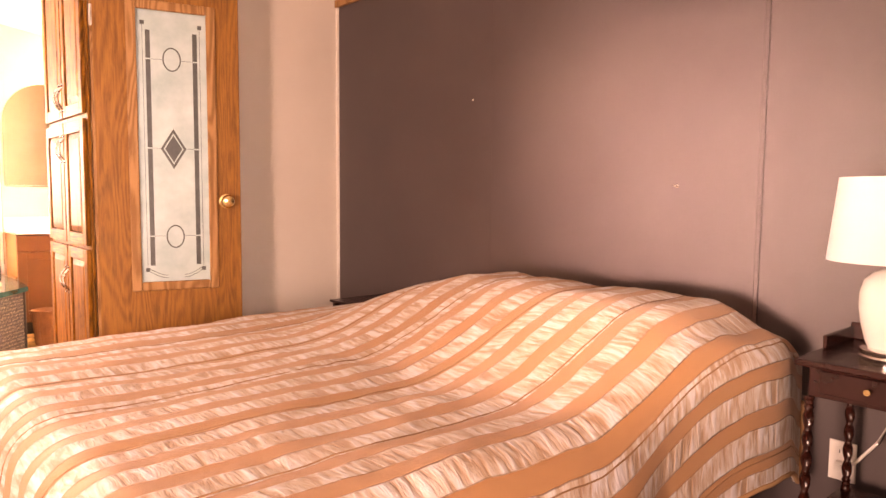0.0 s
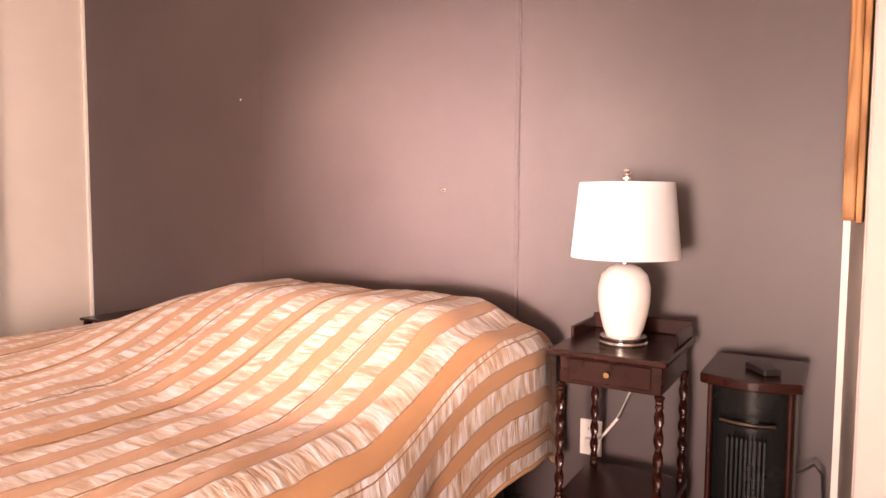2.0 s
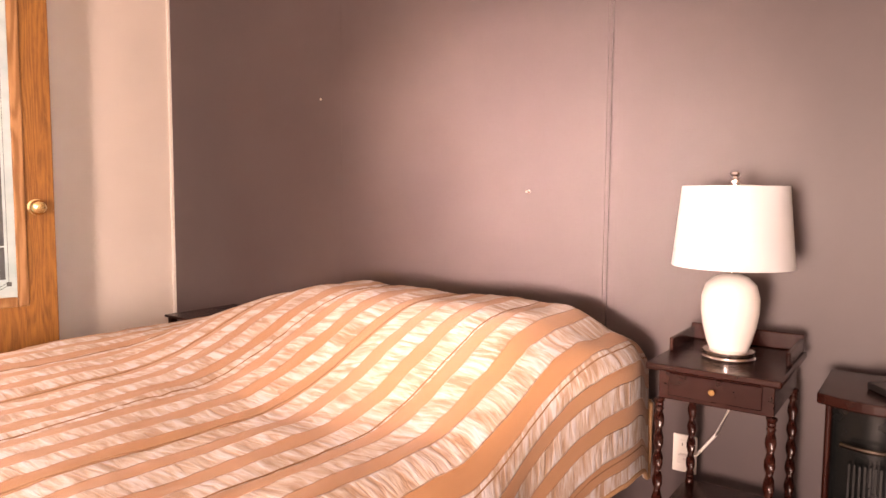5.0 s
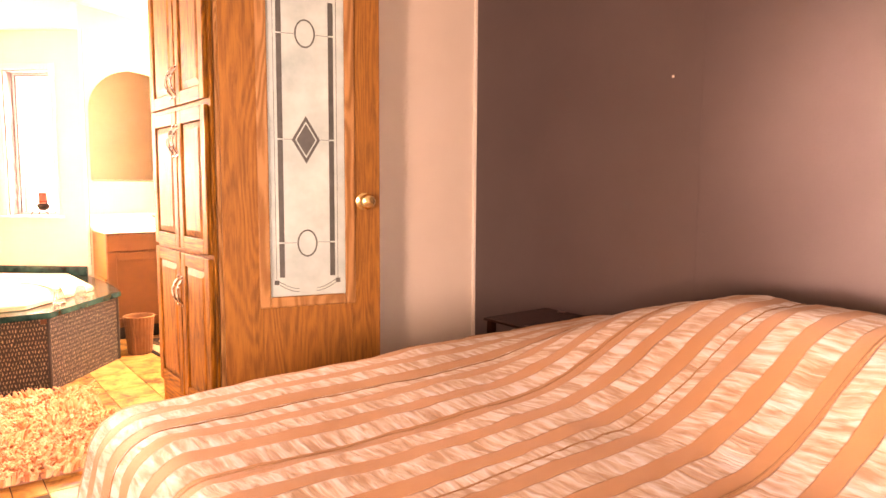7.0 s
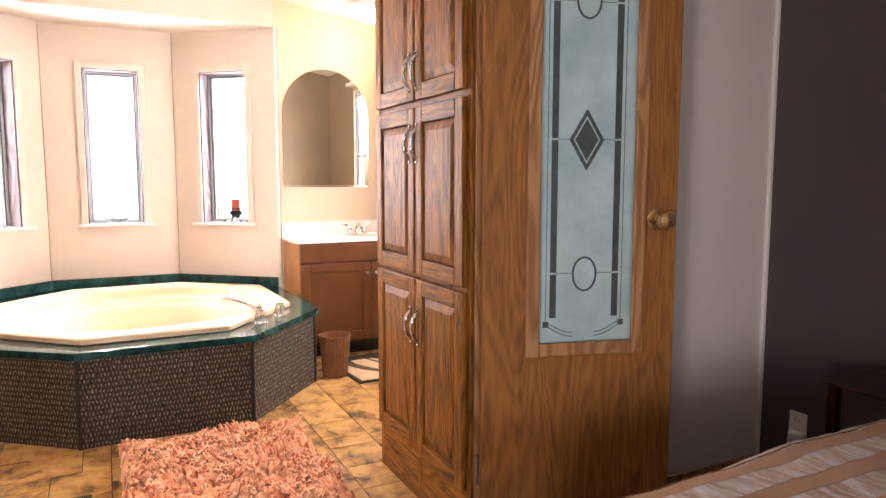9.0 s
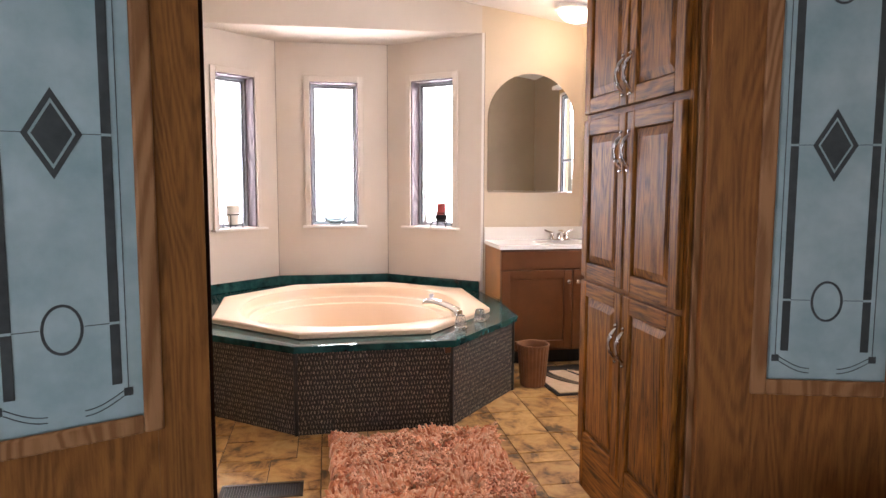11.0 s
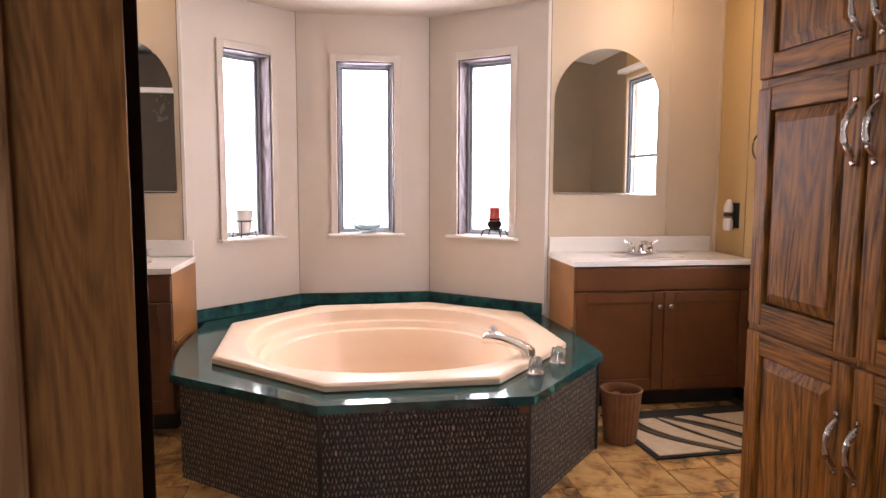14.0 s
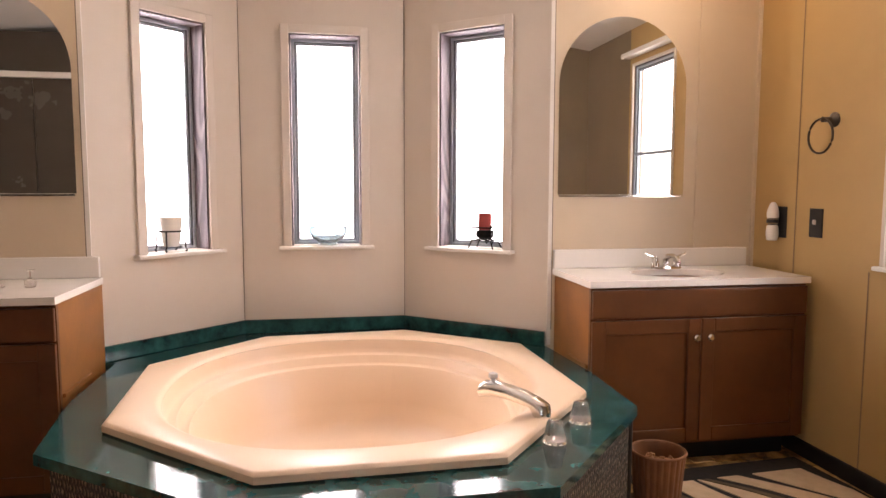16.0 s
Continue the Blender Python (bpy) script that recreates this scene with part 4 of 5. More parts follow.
dr = part("drawer", bars([(-0.105, 0.105, -0.178, -0.1705, 0.617, 0.672)]), M_MAHOG, ns, bevel=0.002)
bm = bmesh.new()
lathe(bm, [(0.003, 0), (0.003, 0.006), (0.008, 0.011), (0.007, 0.017)], 14, m=Matrix.Translation((0, -0.178, 0.645)) @ Matrix.Rotation(radians(90), 4, "X"))
part("knob", bm, M_BRASS, dr, "small brass knob", smooth=True)
part("shelf", bars([(-0.142, 0.142, -0.19, 0.14, 0.275, 0.292)]), M_MAHOG, ns, bevel=0.004)
for lx in (-0.126, 0.126):
    for ly in (-0.172, 0.118):
        twist_leg(ns, lx, ly, 0.2925, 0.605)
        bm = bmesh.new()
        lathe(bm, [(0.010, 0.0), (0.014, 0.03), (0.017, 0.10), (0.011, 0.18), (0.016, 0.25), (0.016, 0.2745)], 12, (lx, ly))
        part("foot", bm, M_MAHOG, ns, smooth=True)

lamp = thing("table_lamp", Matrix.Translation((-0.062, 2.250, 0.7005)), "unlit white ceramic table lamp with a linen drum shade", "lamp")
bm = bmesh.new()
lathe(bm, [(0.060, 0), (0.062, 0.008), (0.058, 0.011), (0.060, 0.014), (0.060, 0.024), (0.055, 0.028)], 32)
part("base", bm, M_CHROME, lamp, "clear glass and chrome foot", smooth=True)
bm = bmesh.new()
lathe(bm, [(0.045, 0.0285), (0.052, 0.045), (0.062, 0.085), (0.067, 0.12), (0.067, 0.155), (0.059, 0.185), (0.040, 0.204), (0.02, 0.212)], 36)
part("body", bm, M_CERAMIC, lamp, "glossy white ceramic body", smooth=True)
bm = bmesh.new()
lathe(bm, [(0.007, 0.2125), (0.007, 0.43), (0.012, 0.433), (0.012, 0.438), (0.004, 0.441), (0.013, 0.452), (0.010, 0.458)], 14)
part("stem", bm, M_CHROME, lamp, "chrome stem and finial", smooth=True)
bm = bmesh.new()
n = 48
pr = [(0.140, 0.230), (0.121, 0.424), (0.119, 0.424), (0.138, 0.230)]
rg = [[bm.verts.new((r * math.cos(2 * math.pi * k / n), r * math.sin(2 * math.pi * k / n), z)) for k in range(n)] for r, z in pr]
for i in range(4):
    for k in range(n):
        bm.faces.new((rg[i][k], rg[i][(k + 1) % n], rg[(i + 1) % 4][(k + 1) % n], rg[(i + 1) % 4][k]))
part("shade", bm, M_SHADE, lamp, "off white linen drum shade", smooth=True)
bm = bmesh.new()
for k in range(3):
    a = 2 * math.pi * k / 3 + 0.4
    tube(bm, [(0, 0, 0.428), (0.119 * math.cos(a), 0.119 * math.sin(a), 0.420)], 0.0018, 6)
part("spider", bm, M_CHROME, lamp)

M_HEAT = mottled("glossy_black_case", (0.004, 0.005, 0.005), (0.007, 0.008, 0.008), 0.25, 8, 150, 0.03)
M_HEAT.node_tree.nodes["Principled BSDF"].inputs["Specular IOR Level"].default_value = 0.25
heater = thing("tower_heater", Matrix.Translation((0.25, 2.335, 0)), "wooden cased tower heater with a black slatted grille", "heater")


def bow(w, d, bulge, n=10):
    return [(-w / 2, d / 2), (-w / 2, -d / 2 + 0.03)] + [(-w / 2 + w * k / n, -d / 2 + 0.03 - bulge * math.sin(math.pi * k / n)) for k in range(1, n)] + [(w / 2, -d / 2 + 0.03), (w / 2, d / 2)]


bm = bmesh.new()
prism(bm, bow(0.225, 0.29, 0.035), 0.635, 0.66)
part("top", bm, M_MAHOG, heater, "walnut top", bevel=0.004)
bm = bmesh.new()
prism(bm, bow(0.165, 0.24, 0.02), 0.03, 0.6345)
part("body", bm, M_HEAT, heater, smooth=True)
for s in (-1, 1):
    bm = bmesh.new()
    for k in range(3):
        lathe(bm, [(0.007, 0.03), (0.007, 0.6345)], 10, (s * (0.088 + 0.001 * k), -0.105 + 0.012 * k))
    box(bm, s * 0.084, s * 0.098, -0.075, 0.125, 0.03, 0.6345)
    part("side_post", bm, M_MAHOG, heater, "reeded dark wood post", smooth=True)
bm = bmesh.new()
prism(bm, bow(0.21, 0.28, 0.03), 0.0, 0.0295)
part("plinth", bm, M_MAHOG, heater, bevel=0.004)
for k in range(9):
    x = -0.040 + 0.010 * k
    part("slat", bars([(x - 0.0022, x + 0.0022, -0.146, -0.125, 0.10, 0.52)]), M_HEAT, heater)
bm = bmesh.new()
tube(bm, [(-0.06 + 0.012 * k, -0.130 - 0.016 * math.sin(math.pi * k / 10), 0.555) for k in range(11)], 0.006, 8)
part("control_band", bm, M_BRONZE, heater, "control band with small lights", smooth=True)
remote = thing("remote_control", Matrix.Translation((0.27, 2.30, 0.6605)) @ Matrix.Rotation(radians(35), 4, "Z"), "small black remote control on the tower heater", "remote control")
part("case", bars([(-0.022, 0.022, -0.045, 0.045, 0, 0.016)]), M_DARK, remote, bevel=0.003)

ns2 = thing("nightstand", Matrix.Translation((-2.235, 2.375, 0)), "low dark wood bedside table half hidden behind the bed", "nightstand")
part("top", bars([(-0.17, 0.17, -0.18, 0.19, 0.548, 0.56)]), M_MAHOG, ns2, bevel=0.004)
for lx in (-0.145, 0.145):
    for ly in (-0.155, 0.16):
        part("leg", bars([(lx - 0.014, lx + 0.014, ly - 0.014, ly + 0.014, 0, 0.5445)]), M_MAHOG, ns2, bevel=0.002)
part("shelf", bars([(-0.130, 0.130, -0.14, 0.145, 0.18, 0.195)]), M_MAHOG, ns2)

# ---- bathroom things ----
U45 = Vector((-0.637, -0.771, 0))
tap = thing("tub_tap", Matrix.Translation((-4.755, 0.995, 0.457)) @ Matrix.Rotation(math.atan2(-0.771, -0.637), 4, "Z"), "long arched chrome tub spout with a diverter knob", "tub spout")
bm = bmesh.new()
prof = [(0.0, 0.0, 0.036, 0.032), (0.004, 0.020, 0.036, 0.031), (0.02, 0.034, 0.035, 0.026), (0.06, 0.046, 0.034, 0.023), (0.11, 0.056, 0.034, 0.023), (0.16, 0.060, 0.034, 0.024), (0.190, 0.057, 0.033, 0.025), (0.206, 0.050, 0.030, 0.021)]
rings = []
for x, z, w, h in prof:
    tilt = 0.0 if x > 0.02 else 0.9
    rings.append([bm.verts.new((x - tilt * h * math.sin(a) * 0.9, w * math.cos(a) * (1.0 if abs(math.cos(a)) < 0.8 else 0.92), z + (1 - 0.6 * tilt) * h * math.sin(a))) for a in [2 * math.pi * k / 20 for k in range(20)]])
for a, c in zip(rings, rings[1:]):
    for k in range(20):
        bm.faces.new((a[k], a[(k + 1) % 20], c[(k + 1) % 20], c[k]))
bm.faces.new(rings[0][::-1])
bm.faces.new(rings[-1])
part("spout", bm, M_CHROME, tap, smooth=True)
bm = bmesh.new()
lathe(bm, [(0.017, 0.0), (0.017, 0.012), (0.012, 0.014)], 20, (-0.010, 0))
part("base_flange", bm, M_CHROME, tap, smooth=True)
bm = bmesh.new()
lathe(bm, [(0.024, 0.072), (0.024, 0.080), (0.009, 0.083), (0.008, 0.090), (0.015, 0.096), (0.014, 0.107), (0.005, 0.111)], 18, (0.165, 0))
part("diverter_knob", bm, M_CERAMIC, tap, "white diverter knob", smooth=True)

M_ACRYLIC, _n, _l, _b = material("smoky_acrylic", 0.04, 0.0, (0.92, 0.88, 0.84))
_b.inputs["Transmission Weight"].default_value, _b.inputs["IOR"].default_value = 0.9, 1.35
knob0 = thing("tap_handle", Matrix.Translation((-4.612, 0.985, 0.4255)), "fluted clear acrylic tap handle on a chrome collar", "tap handle", "tub tap handles")
bm = bmesh.new()
lathe(bm, [(0.034, 0.0), (0.034, 0.004), (0.026, 0.008), (0.020, 0.012)], 28)
part("collar", bm, M_CHROME, knob0, smooth=True)
bm = bmesh.new()
n = 40
rows = []
for r, z in ((0.029, 0.0125), (0.027, 0.022), (0.020, 0.056), (0.0185, 0.064), (0.012, 0.067)):
    rows.append([bm.verts.new(((r + (0.0036 if k % 4 < 2 else 0)) * math.cos(2 * math.pi * k / n), (r + (0.0036 if k % 4 < 2 else 0)) * math.sin(2 * math.pi * k / n), z)) for k in range(n)])
for a, c in zip(rows, rows[1:]):
    for k in range(n):
        bm.faces.new((a[k], a[(k + 1) % n], c[(k + 1) % n], c[k]))
bm.faces.new(rows[0][::-1])
bm.faces.new(rows[-1])
part("grip", bm, M_ACRYLIC, knob0)
bm = bmesh.new()
lathe(bm, [(0.010, 0.0675), (0.010, 0.070)], 16)
part("cap", bm, M_CHROME, knob0, smooth=True)
copy_thing(knob0, Matrix.Translation((-4.758, 1.118, 0.4255)))

ring = thing("towel_ring", Matrix.Translation((-5.262, BATH_N, 1.415)), "empty bronze towel ring on the cream wall", "towel ring")
bm = bmesh.new()
lathe(bm, [(0.030, 0.0), (0.030, 0.005), (0.022, 0.012), (0.012, 0.020), (0.010, 0.048), (0.012, 0.056), (0.006, 0.060)], 24, m=Matrix.Rotation(radians(90), 4, "X"))
part("mount", bm, M_BRONZE, ring, smooth=True)
bm = bmesh.new()
R = 0.068
pts = [(-0.012 + R * math.sin(2 * math.pi * k / 36), -0.052, -R + 0.004 + R * math.cos(2 * math.pi * k / 36)) for k in range(37)]
tube(bm, pts, 0.0045, 10)
part("ring", bm, M_BRONZE, ring, smooth=True)

sw = thing("light_switch", Matrix.Translation((-5.334, BATH_N, 1.0)), "dark bronze wall switch plate with a white toggle", "light switch")
part("plate", bars([(-0.038, 0.038, -0.006, -0.0005, -0.060, 0.060)]), M_DARK, sw, bevel=0.002)
part("toggle", bars([(-0.005, 0.005, -0.018, -0.0065, -0.006, 0.014)]), M_PLASTIC, sw, "white toggle", bevel=0.002)
out = thing("wall_outlet", Matrix.Translation((-5.552, BATH_N, 0.995)), "dark wall outlet plate behind the air freshener", "wall outlet")
part("plate", bars([(-0.036, 0.036, -0.006, -0.0005, -0.070, 0.068)]), M_DARK, out, bevel=0.002)
fresh = thing("air_freshener", Matrix.Translation((-5.566, BATH_N - 0.0065, 0.985)), "white plug-in air freshener with a clear oil bottle", "air freshener")
bm = bmesh.new()
lathe(bm, [(0.014, -0.075), (0.023, -0.070), (0.027, -0.045), (0.025, -0.015), (0.020, -0.005)], 24, (0, -0.029))
part("lower_body", bm, M_PLASTIC, fresh, smooth=True)
bm = bmesh.new()
lathe(bm, [(0.016, -0.0045), (0.022, 0.0), (0.024, 0.022), (0.018, 0.026)], 24, (0, -0.029))
part("oil_bottle", bm, M_ACRYLIC, fresh, "clear oil bottle", smooth=True)
bm = bmesh.new()
lathe(bm, [(0.0246, 0.004), (0.0256, 0.010), (0.0254, 0.020)], 24, (0, -0.029))
part("vent_band", bm, M_DARK, fresh, "dark open band", smooth=True)
bm = bmesh.new()
lathe(bm, [(0.024, 0.0265), (0.026, 0.045), (0.022, 0.068), (0.014, 0.088), (0.008, 0.096)], 24, (0, -0.029))
part("upper_body", bm, M_PLASTIC, fresh, smooth=True)

bk = thing("waste_basket", Matrix.Translation((-4.945, 1.478, 0)) @ Matrix.Scale(0.94, 4), "round brown woven waste basket beside the tub", "basket")
M_WICKER = mottled("brown_wicker", (0.16, 0.062, 0.023), (0.24, 0.098, 0.038), 0.5, 12, 160, 0.4)
bm = bmesh.new()
n = 72
rows = []
for r, z, rib in ((0.010, 0.0, 0), (0.072, 0.0, 0), (0.075, 0.006, 1), (0.083, 0.10, 1), (0.091, 0.20, 1), (0.096, 0.252, 1), (0.096, 0.256, 0), (0.091, 0.256, 0), (0.090, 0.25, 0), (0.070, 0.012, 0), (0.010, 0.012, 0)):
    rows.append([bm.verts.new(((r + rib * (0.0022 if k % 3 else -0.001)) * math.cos(2 * math.pi * k / n), (r + rib * (0.0022 if k % 3 else -0.001)) * math.sin(2 * math.pi * k / n), z)) for k in range(n)])
for a, c in zip(rows, rows[1:]):
    for k in range(n):
        bm.faces.new((a[k], a[(k + 1) % n], c[(k + 1) % n], c[k]))
bm.faces.new(rows[0][::-1])
bm.faces.new(rows[-1])
part("body", bm, M_WICKER, bk)
bm = bmesh.new()
tube(bm, [(0.097 * math.cos(2 * math.pi * k / 40), 0.097 * math.sin(2 * math.pi * k / 40), 0.257) for k in range(41)], 0.0055, 8)
part("rim", bm, M_WICKER, bk, "rolled woven rim", smooth=True)
bm = bmesh.new()
for k in range(36):
    a, r = random.uniform(0, 6.28), 0.055 * math.sqrt(random.random())
    p = Vector((r * math.cos(a), r * math.sin(a), 0.205 + random.uniform(0, 0.018)))
    tube(bm, [p, p + Vector((random.uniform(-0.03, 0.03), random.uniform(-0.03, 0.03), random.uniform(-0.004, 0.010))), p + Vector((random.uniform(-0.04, 0.04), random.uniform(-0.04, 0.04), -0.01))], 0.008, 5)
part("liner", bm, mottled("orange_wicker", (0.30, 0.13, 0.05), (0.42, 0.20, 0.085), 0.6, 12, 160, 0.4), bk, "rough brown lining", smooth=True)

bath_mat = thing("bath_mat", Matrix.Translation((-4.975, 1.93, 0.0005)) @ Matrix.Rotation(radians(4), 4, "Z"), "dark bordered beige and brown striped bath mat on the tiles", "rug")
M_MATD = mottled("mat_dark", (0.018, 0.014, 0.013), (0.03, 0.024, 0.02), 0.9, 20, 400, 0.5)
M_MATB = mottled("mat_beige", (0.58, 0.43, 0.27), (0.70, 0.54, 0.36), 0.9, 20, 400, 0.5)
M_MATG = mottled("mat_brown", (0.10, 0.07, 0.038), (0.14, 0.10, 0.055), 0.9, 20, 400, 0.5)
part("backing", bars([(-0.33, 0.24, -0.40, 0.40, 0.0, 0.008)]), M_MATD, bath_mat, bevel=0.003)


def mat_band(f0, f1, mt):
    """A curved band across the mat, between two lines y(x)."""
    bm = bmesh.new()
    n = 20
    rows = []
    for k in range(n + 1):
        x = -0.215 + 0.43 * k / n
        ya, yb = max(-0.375, min(0.375, f0(x))), max(-0.375, min(0.375, f1(x)))
        rows.append([bm.verts.new((x, y, z)) for y, z in ((ya, 0.0082), (yb, 0.0082), (yb, 0.0115), (ya, 0.0115))])
    for a, c in zip(rows, rows[1:]):
        for i in range(4):
            bm.faces.new((a[i], a[(i + 1) % 4], c[(i + 1) % 4], c[i]))
    bm.faces.new(rows[0])
    bm.faces.new(rows[-1][::-1])
    part("stripe", bm, mt, bath_mat)


def curve(c, k, b=0.0):
    return lambda x: c + k * x + b * x * x


mat_band(curve(-0.375, 0), curve(-0.28, 0.55, 1.6), M_MATB)
mat_band(curve(-0.262, 0.58, 1.6), curve(-0.225, 0.62, 1.5), M_MATG)
mat_band(curve(-0.205, 0.60, 1.5), curve(-0.095, 0.45, 0.6), M_MATB)
mat_band(curve(-0.055, 0.45, 0.2), curve(0.035, 0.62, -0.8), M_MATB)
mat_band(curve(0.045, 0.62, -0.8), curve(0.075, 0.62, -0.9), M_MATG)
mat_band(curve(0.120, 0.60, -1.0), curve(0.215, 0.75, -0.4), M_MATB)
mat_band(curve(0.245, 0.70, 0.2), curve(0.375, 0.30, 0.4), M_MATB)

# ---- candle holders and bowl on the window sills ----
M_IRON = metal("black_iron", (0.03, 0.028, 0.028), 0.45)
M_WAX_RED, _n, _l, _b = material("red_wax", 0.45, 0.0, (0.52, 0.09, 0.07))
_b.inputs["Subsurface Weight"].default_value, _b.inputs["Subsurface Radius"].default_value = 0.35, (0.03, 0.01, 0.008)
M_WAX = mottled("white_wax", (0.78, 0.74, 0.68), (0.82, 0.78, 0.72), 0.5, 8, 60, 0.03)


def on_sill(p0, p1, along, out):
    m, _ = frame_of(p0, p1)
    return m @ Matrix.Translation((along, out, W_HOLE[0] - 0.0015)) @ Matrix.Scale(1.5, 4)


c1 = thing("candle_holder", on_sill(BAY_R, BAY_RC, 0.335, -0.030), "black iron candle holder on spindly legs, holding a red candle", "candle holder")
bm = bmesh.new()
for sx in (-1, 1):
    for sy in (-1, 1):
        tube(bm, [(sx * 0.044, sy * 0.030, 0.0), (sx * 0.034, sy * 0.026, 0.024), (sx * 0.033, sy * 0.026, 0.066), (sx * 0.038, sy * 0.028, 0.074)], 0.0024, 6)
    tube(bm, [(sx * 0.012, -0.024, 0.030), (sx * 0.015, -0.030, 0.020), (sx * 0.010, -0.033, 0.012), (sx * 0.006, -0.030, 0.018)], 0.0022, 6)
for z in (0.026, 0.066):
    tube(bm, [(-0.034, -0.026, z), (0.034, -0.026, z), (0.034, 0.026, z), (-0.034, 0.026, z), (-0.034, -0.026, z)], 0.0024, 6)
part("stand", bm, M_IRON, c1)
bm = bmesh.new()
lathe(bm, [(0.010, 0.029), (0.020, 0.030), (0.029, 0.038), (0.030, 0.052), (0.027, 0.058)], 20)
part("cup", bm, M_IRON, c1, "rounded dark cup", smooth=True)
candle = thing("candle", on_sill(BAY_R, BAY_RC, 0.335, -0.030) @ Matrix.Translation((0, 0, 0.0585)), "plain red pillar candle in a black iron holder", "candle")
bm = bmesh.new()
lathe(bm, [(0.0205, 0.0), (0.021, 0.050), (0.020, 0.053), (0.014, 0.050)], 24)
part("wax", bm, M_WAX_RED, candle, smooth=True)
bm = bmesh.new()
tube(bm, [(0, 0, 0.0505), (0.001, 0, 0.058)], 0.001, 5)
part("wick", bm, M_DARK, candle)

c2 = thing("candle_holder", on_sill(BAY_LC, BAY_L, 0.365, -0.030), "thin black wire candle holder with curled feet", "candle holder")
bm = bmesh.new()
for sx in (-1, 1):
    for sy in (-1, 1):
        tube(bm, [(sx * 0.030, sy * 0.026, 0.004), (sx * 0.034, sy * 0.028, 0.0025), (sx * 0.036, sy * 0.028, 0.006), (sx * 0.033, sy * 0.026, 0.010), (sx * 0.031, sy * 0.026, 0.014), (sx * 0.031, sy * 0.026, 0.062)], 0.0022, 6)
tube(bm, [(0.036 * math.cos(2 * math.pi * k / 28), 0.032 * math.sin(2 * math.pi * k / 28), 0.062) for k in range(29)], 0.0024, 6)
tube(bm, [(0.034 * math.cos(2 * math.pi * k / 28), 0.028 * math.sin(2 * math.pi * k / 28), 0.014) for k in range(29)], 0.0016, 6)
part("stand", bm, M_IRON, c2)
cand2 = thing("candle", on_sill(BAY_LC, BAY_L, 0.365, -0.030) @ Matrix.Translation((0, 0, 0.0165)), "short white candle in a thin wire holder", "candle")
bm = bmesh.new()
lathe(bm, [(0.022, 0.0), (0.027, 0.02), (0.0285, 0.045), (0.034, 0.086), (0.031, 0.087), (0.022, 0.078)], 28)
part("wax", bm, M_WAX, cand2, smooth=True)
M_BOWL, _n, _l, _b = material("thick_glass", 0.03, 0.0, (0.50, 0.62, 0.66))
_b.inputs["Transmission Weight"].default_value, _b.inputs["IOR"].default_value = 0.8, 1.5
bowl = thing("glass_bowl", on_sill(BAY_RC, BAY_LC, 0.385, -0.045) @ Matrix.Scale(1.25, 4), "small clear glass bowl on a bay window sill", "bowl")
bm = bmesh.new()
lathe(bm, [(0.020, 0.0), (0.026, 0.002), (0.022, 0.006), (0.045, 0.020), (0.052, 0.036), (0.050, 0.050), (0.0475, 0.050), (0.0495, 0.036), (0.042, 0.022), (0.012, 0.009)], 32)
part("glass", bm, M_BOWL, bowl, smooth=True)
bm = bmesh.new()
tube(bm, [(0.0487 * math.cos(2 * math.pi * k / 32), 0.0487 * math.sin(2 * math.pi * k / 32), 0.0505) for k in range(33)], 0.0026, 6)
part("rim", bm, M_BOWL, bowl, "rolled glass rim", smooth=True)
soap = thing("soap_dispenser", Matrix.Translation((-5.50, -0.70, 0.7805)), "small clear pump bottle on the basin top", "soap dispenser")
bm = bmesh.new()
lathe(bm, [(0.018, 0.0), (0.020, 0.010), (0.018, 0.026), (0.007, 0.032), (0.007, 0.036)], 20)
part("bottle", bm, M_ACRYLIC, soap, smooth=True)
bm = bmesh.new()
tube(bm, [(0, 0, 0.0365), (0, 0, 0.062)], 0.003, 8)
tube(bm, [(0, -0.012, 0.062), (0, 0.016, 0.062)], 0.0035, 8)
part("pump", bm, M_CHROME, soap, "chrome pump", smooth=True)

# ---- ceiling lamp, shower ----
M_OPAL, _n, _l, _b = material("opal_glass", 0.2, 0.0, (0.9, 0.86, 0.8))
_b.inputs["Emission Color"].default_value, _b.inputs["Emission Strength"].default_value = (1.0, 0.85, 0.65, 1), 2.5
dome = thing("ceiling_lamp", Matrix.Translation((-5.39, 1.86, roof_z(1.86) - 0.004)) @ Matrix.Rotation(radians(-8.9), 4, "X"), "lit flush opal glass dome lamp on the sloping ceiling", "ceiling lamp", "ceiling lamps over the basins")
bm = bmesh.new()
lathe(bm, [(0.125, 0.0), (0.130, -0.012), (0.122, -0.022), (0.112, -0.024)], 36)
part("rim", bm, M_TRIM, dome, "white metal rim", smooth=True)
bm = bmesh.new()
lathe(bm, [(0.110, -0.0245), (0.100, -0.050), (0.075, -0.072), (0.040, -0.084), (0.008, -0.087)], 36)
glass = part("diffuser", bm, M_OPAL, dome, smooth=True)
glass.visible_shadow = False
for ob in copy_thing(dome, Matrix.Translation((-5.39, -1.12, roof_z(-1.12) - 0.004)) @ Matrix.Rotation(radians(8.9), 4, "X")).children:
    ob.visible_shadow = ob.name[:8] != "diffuser"

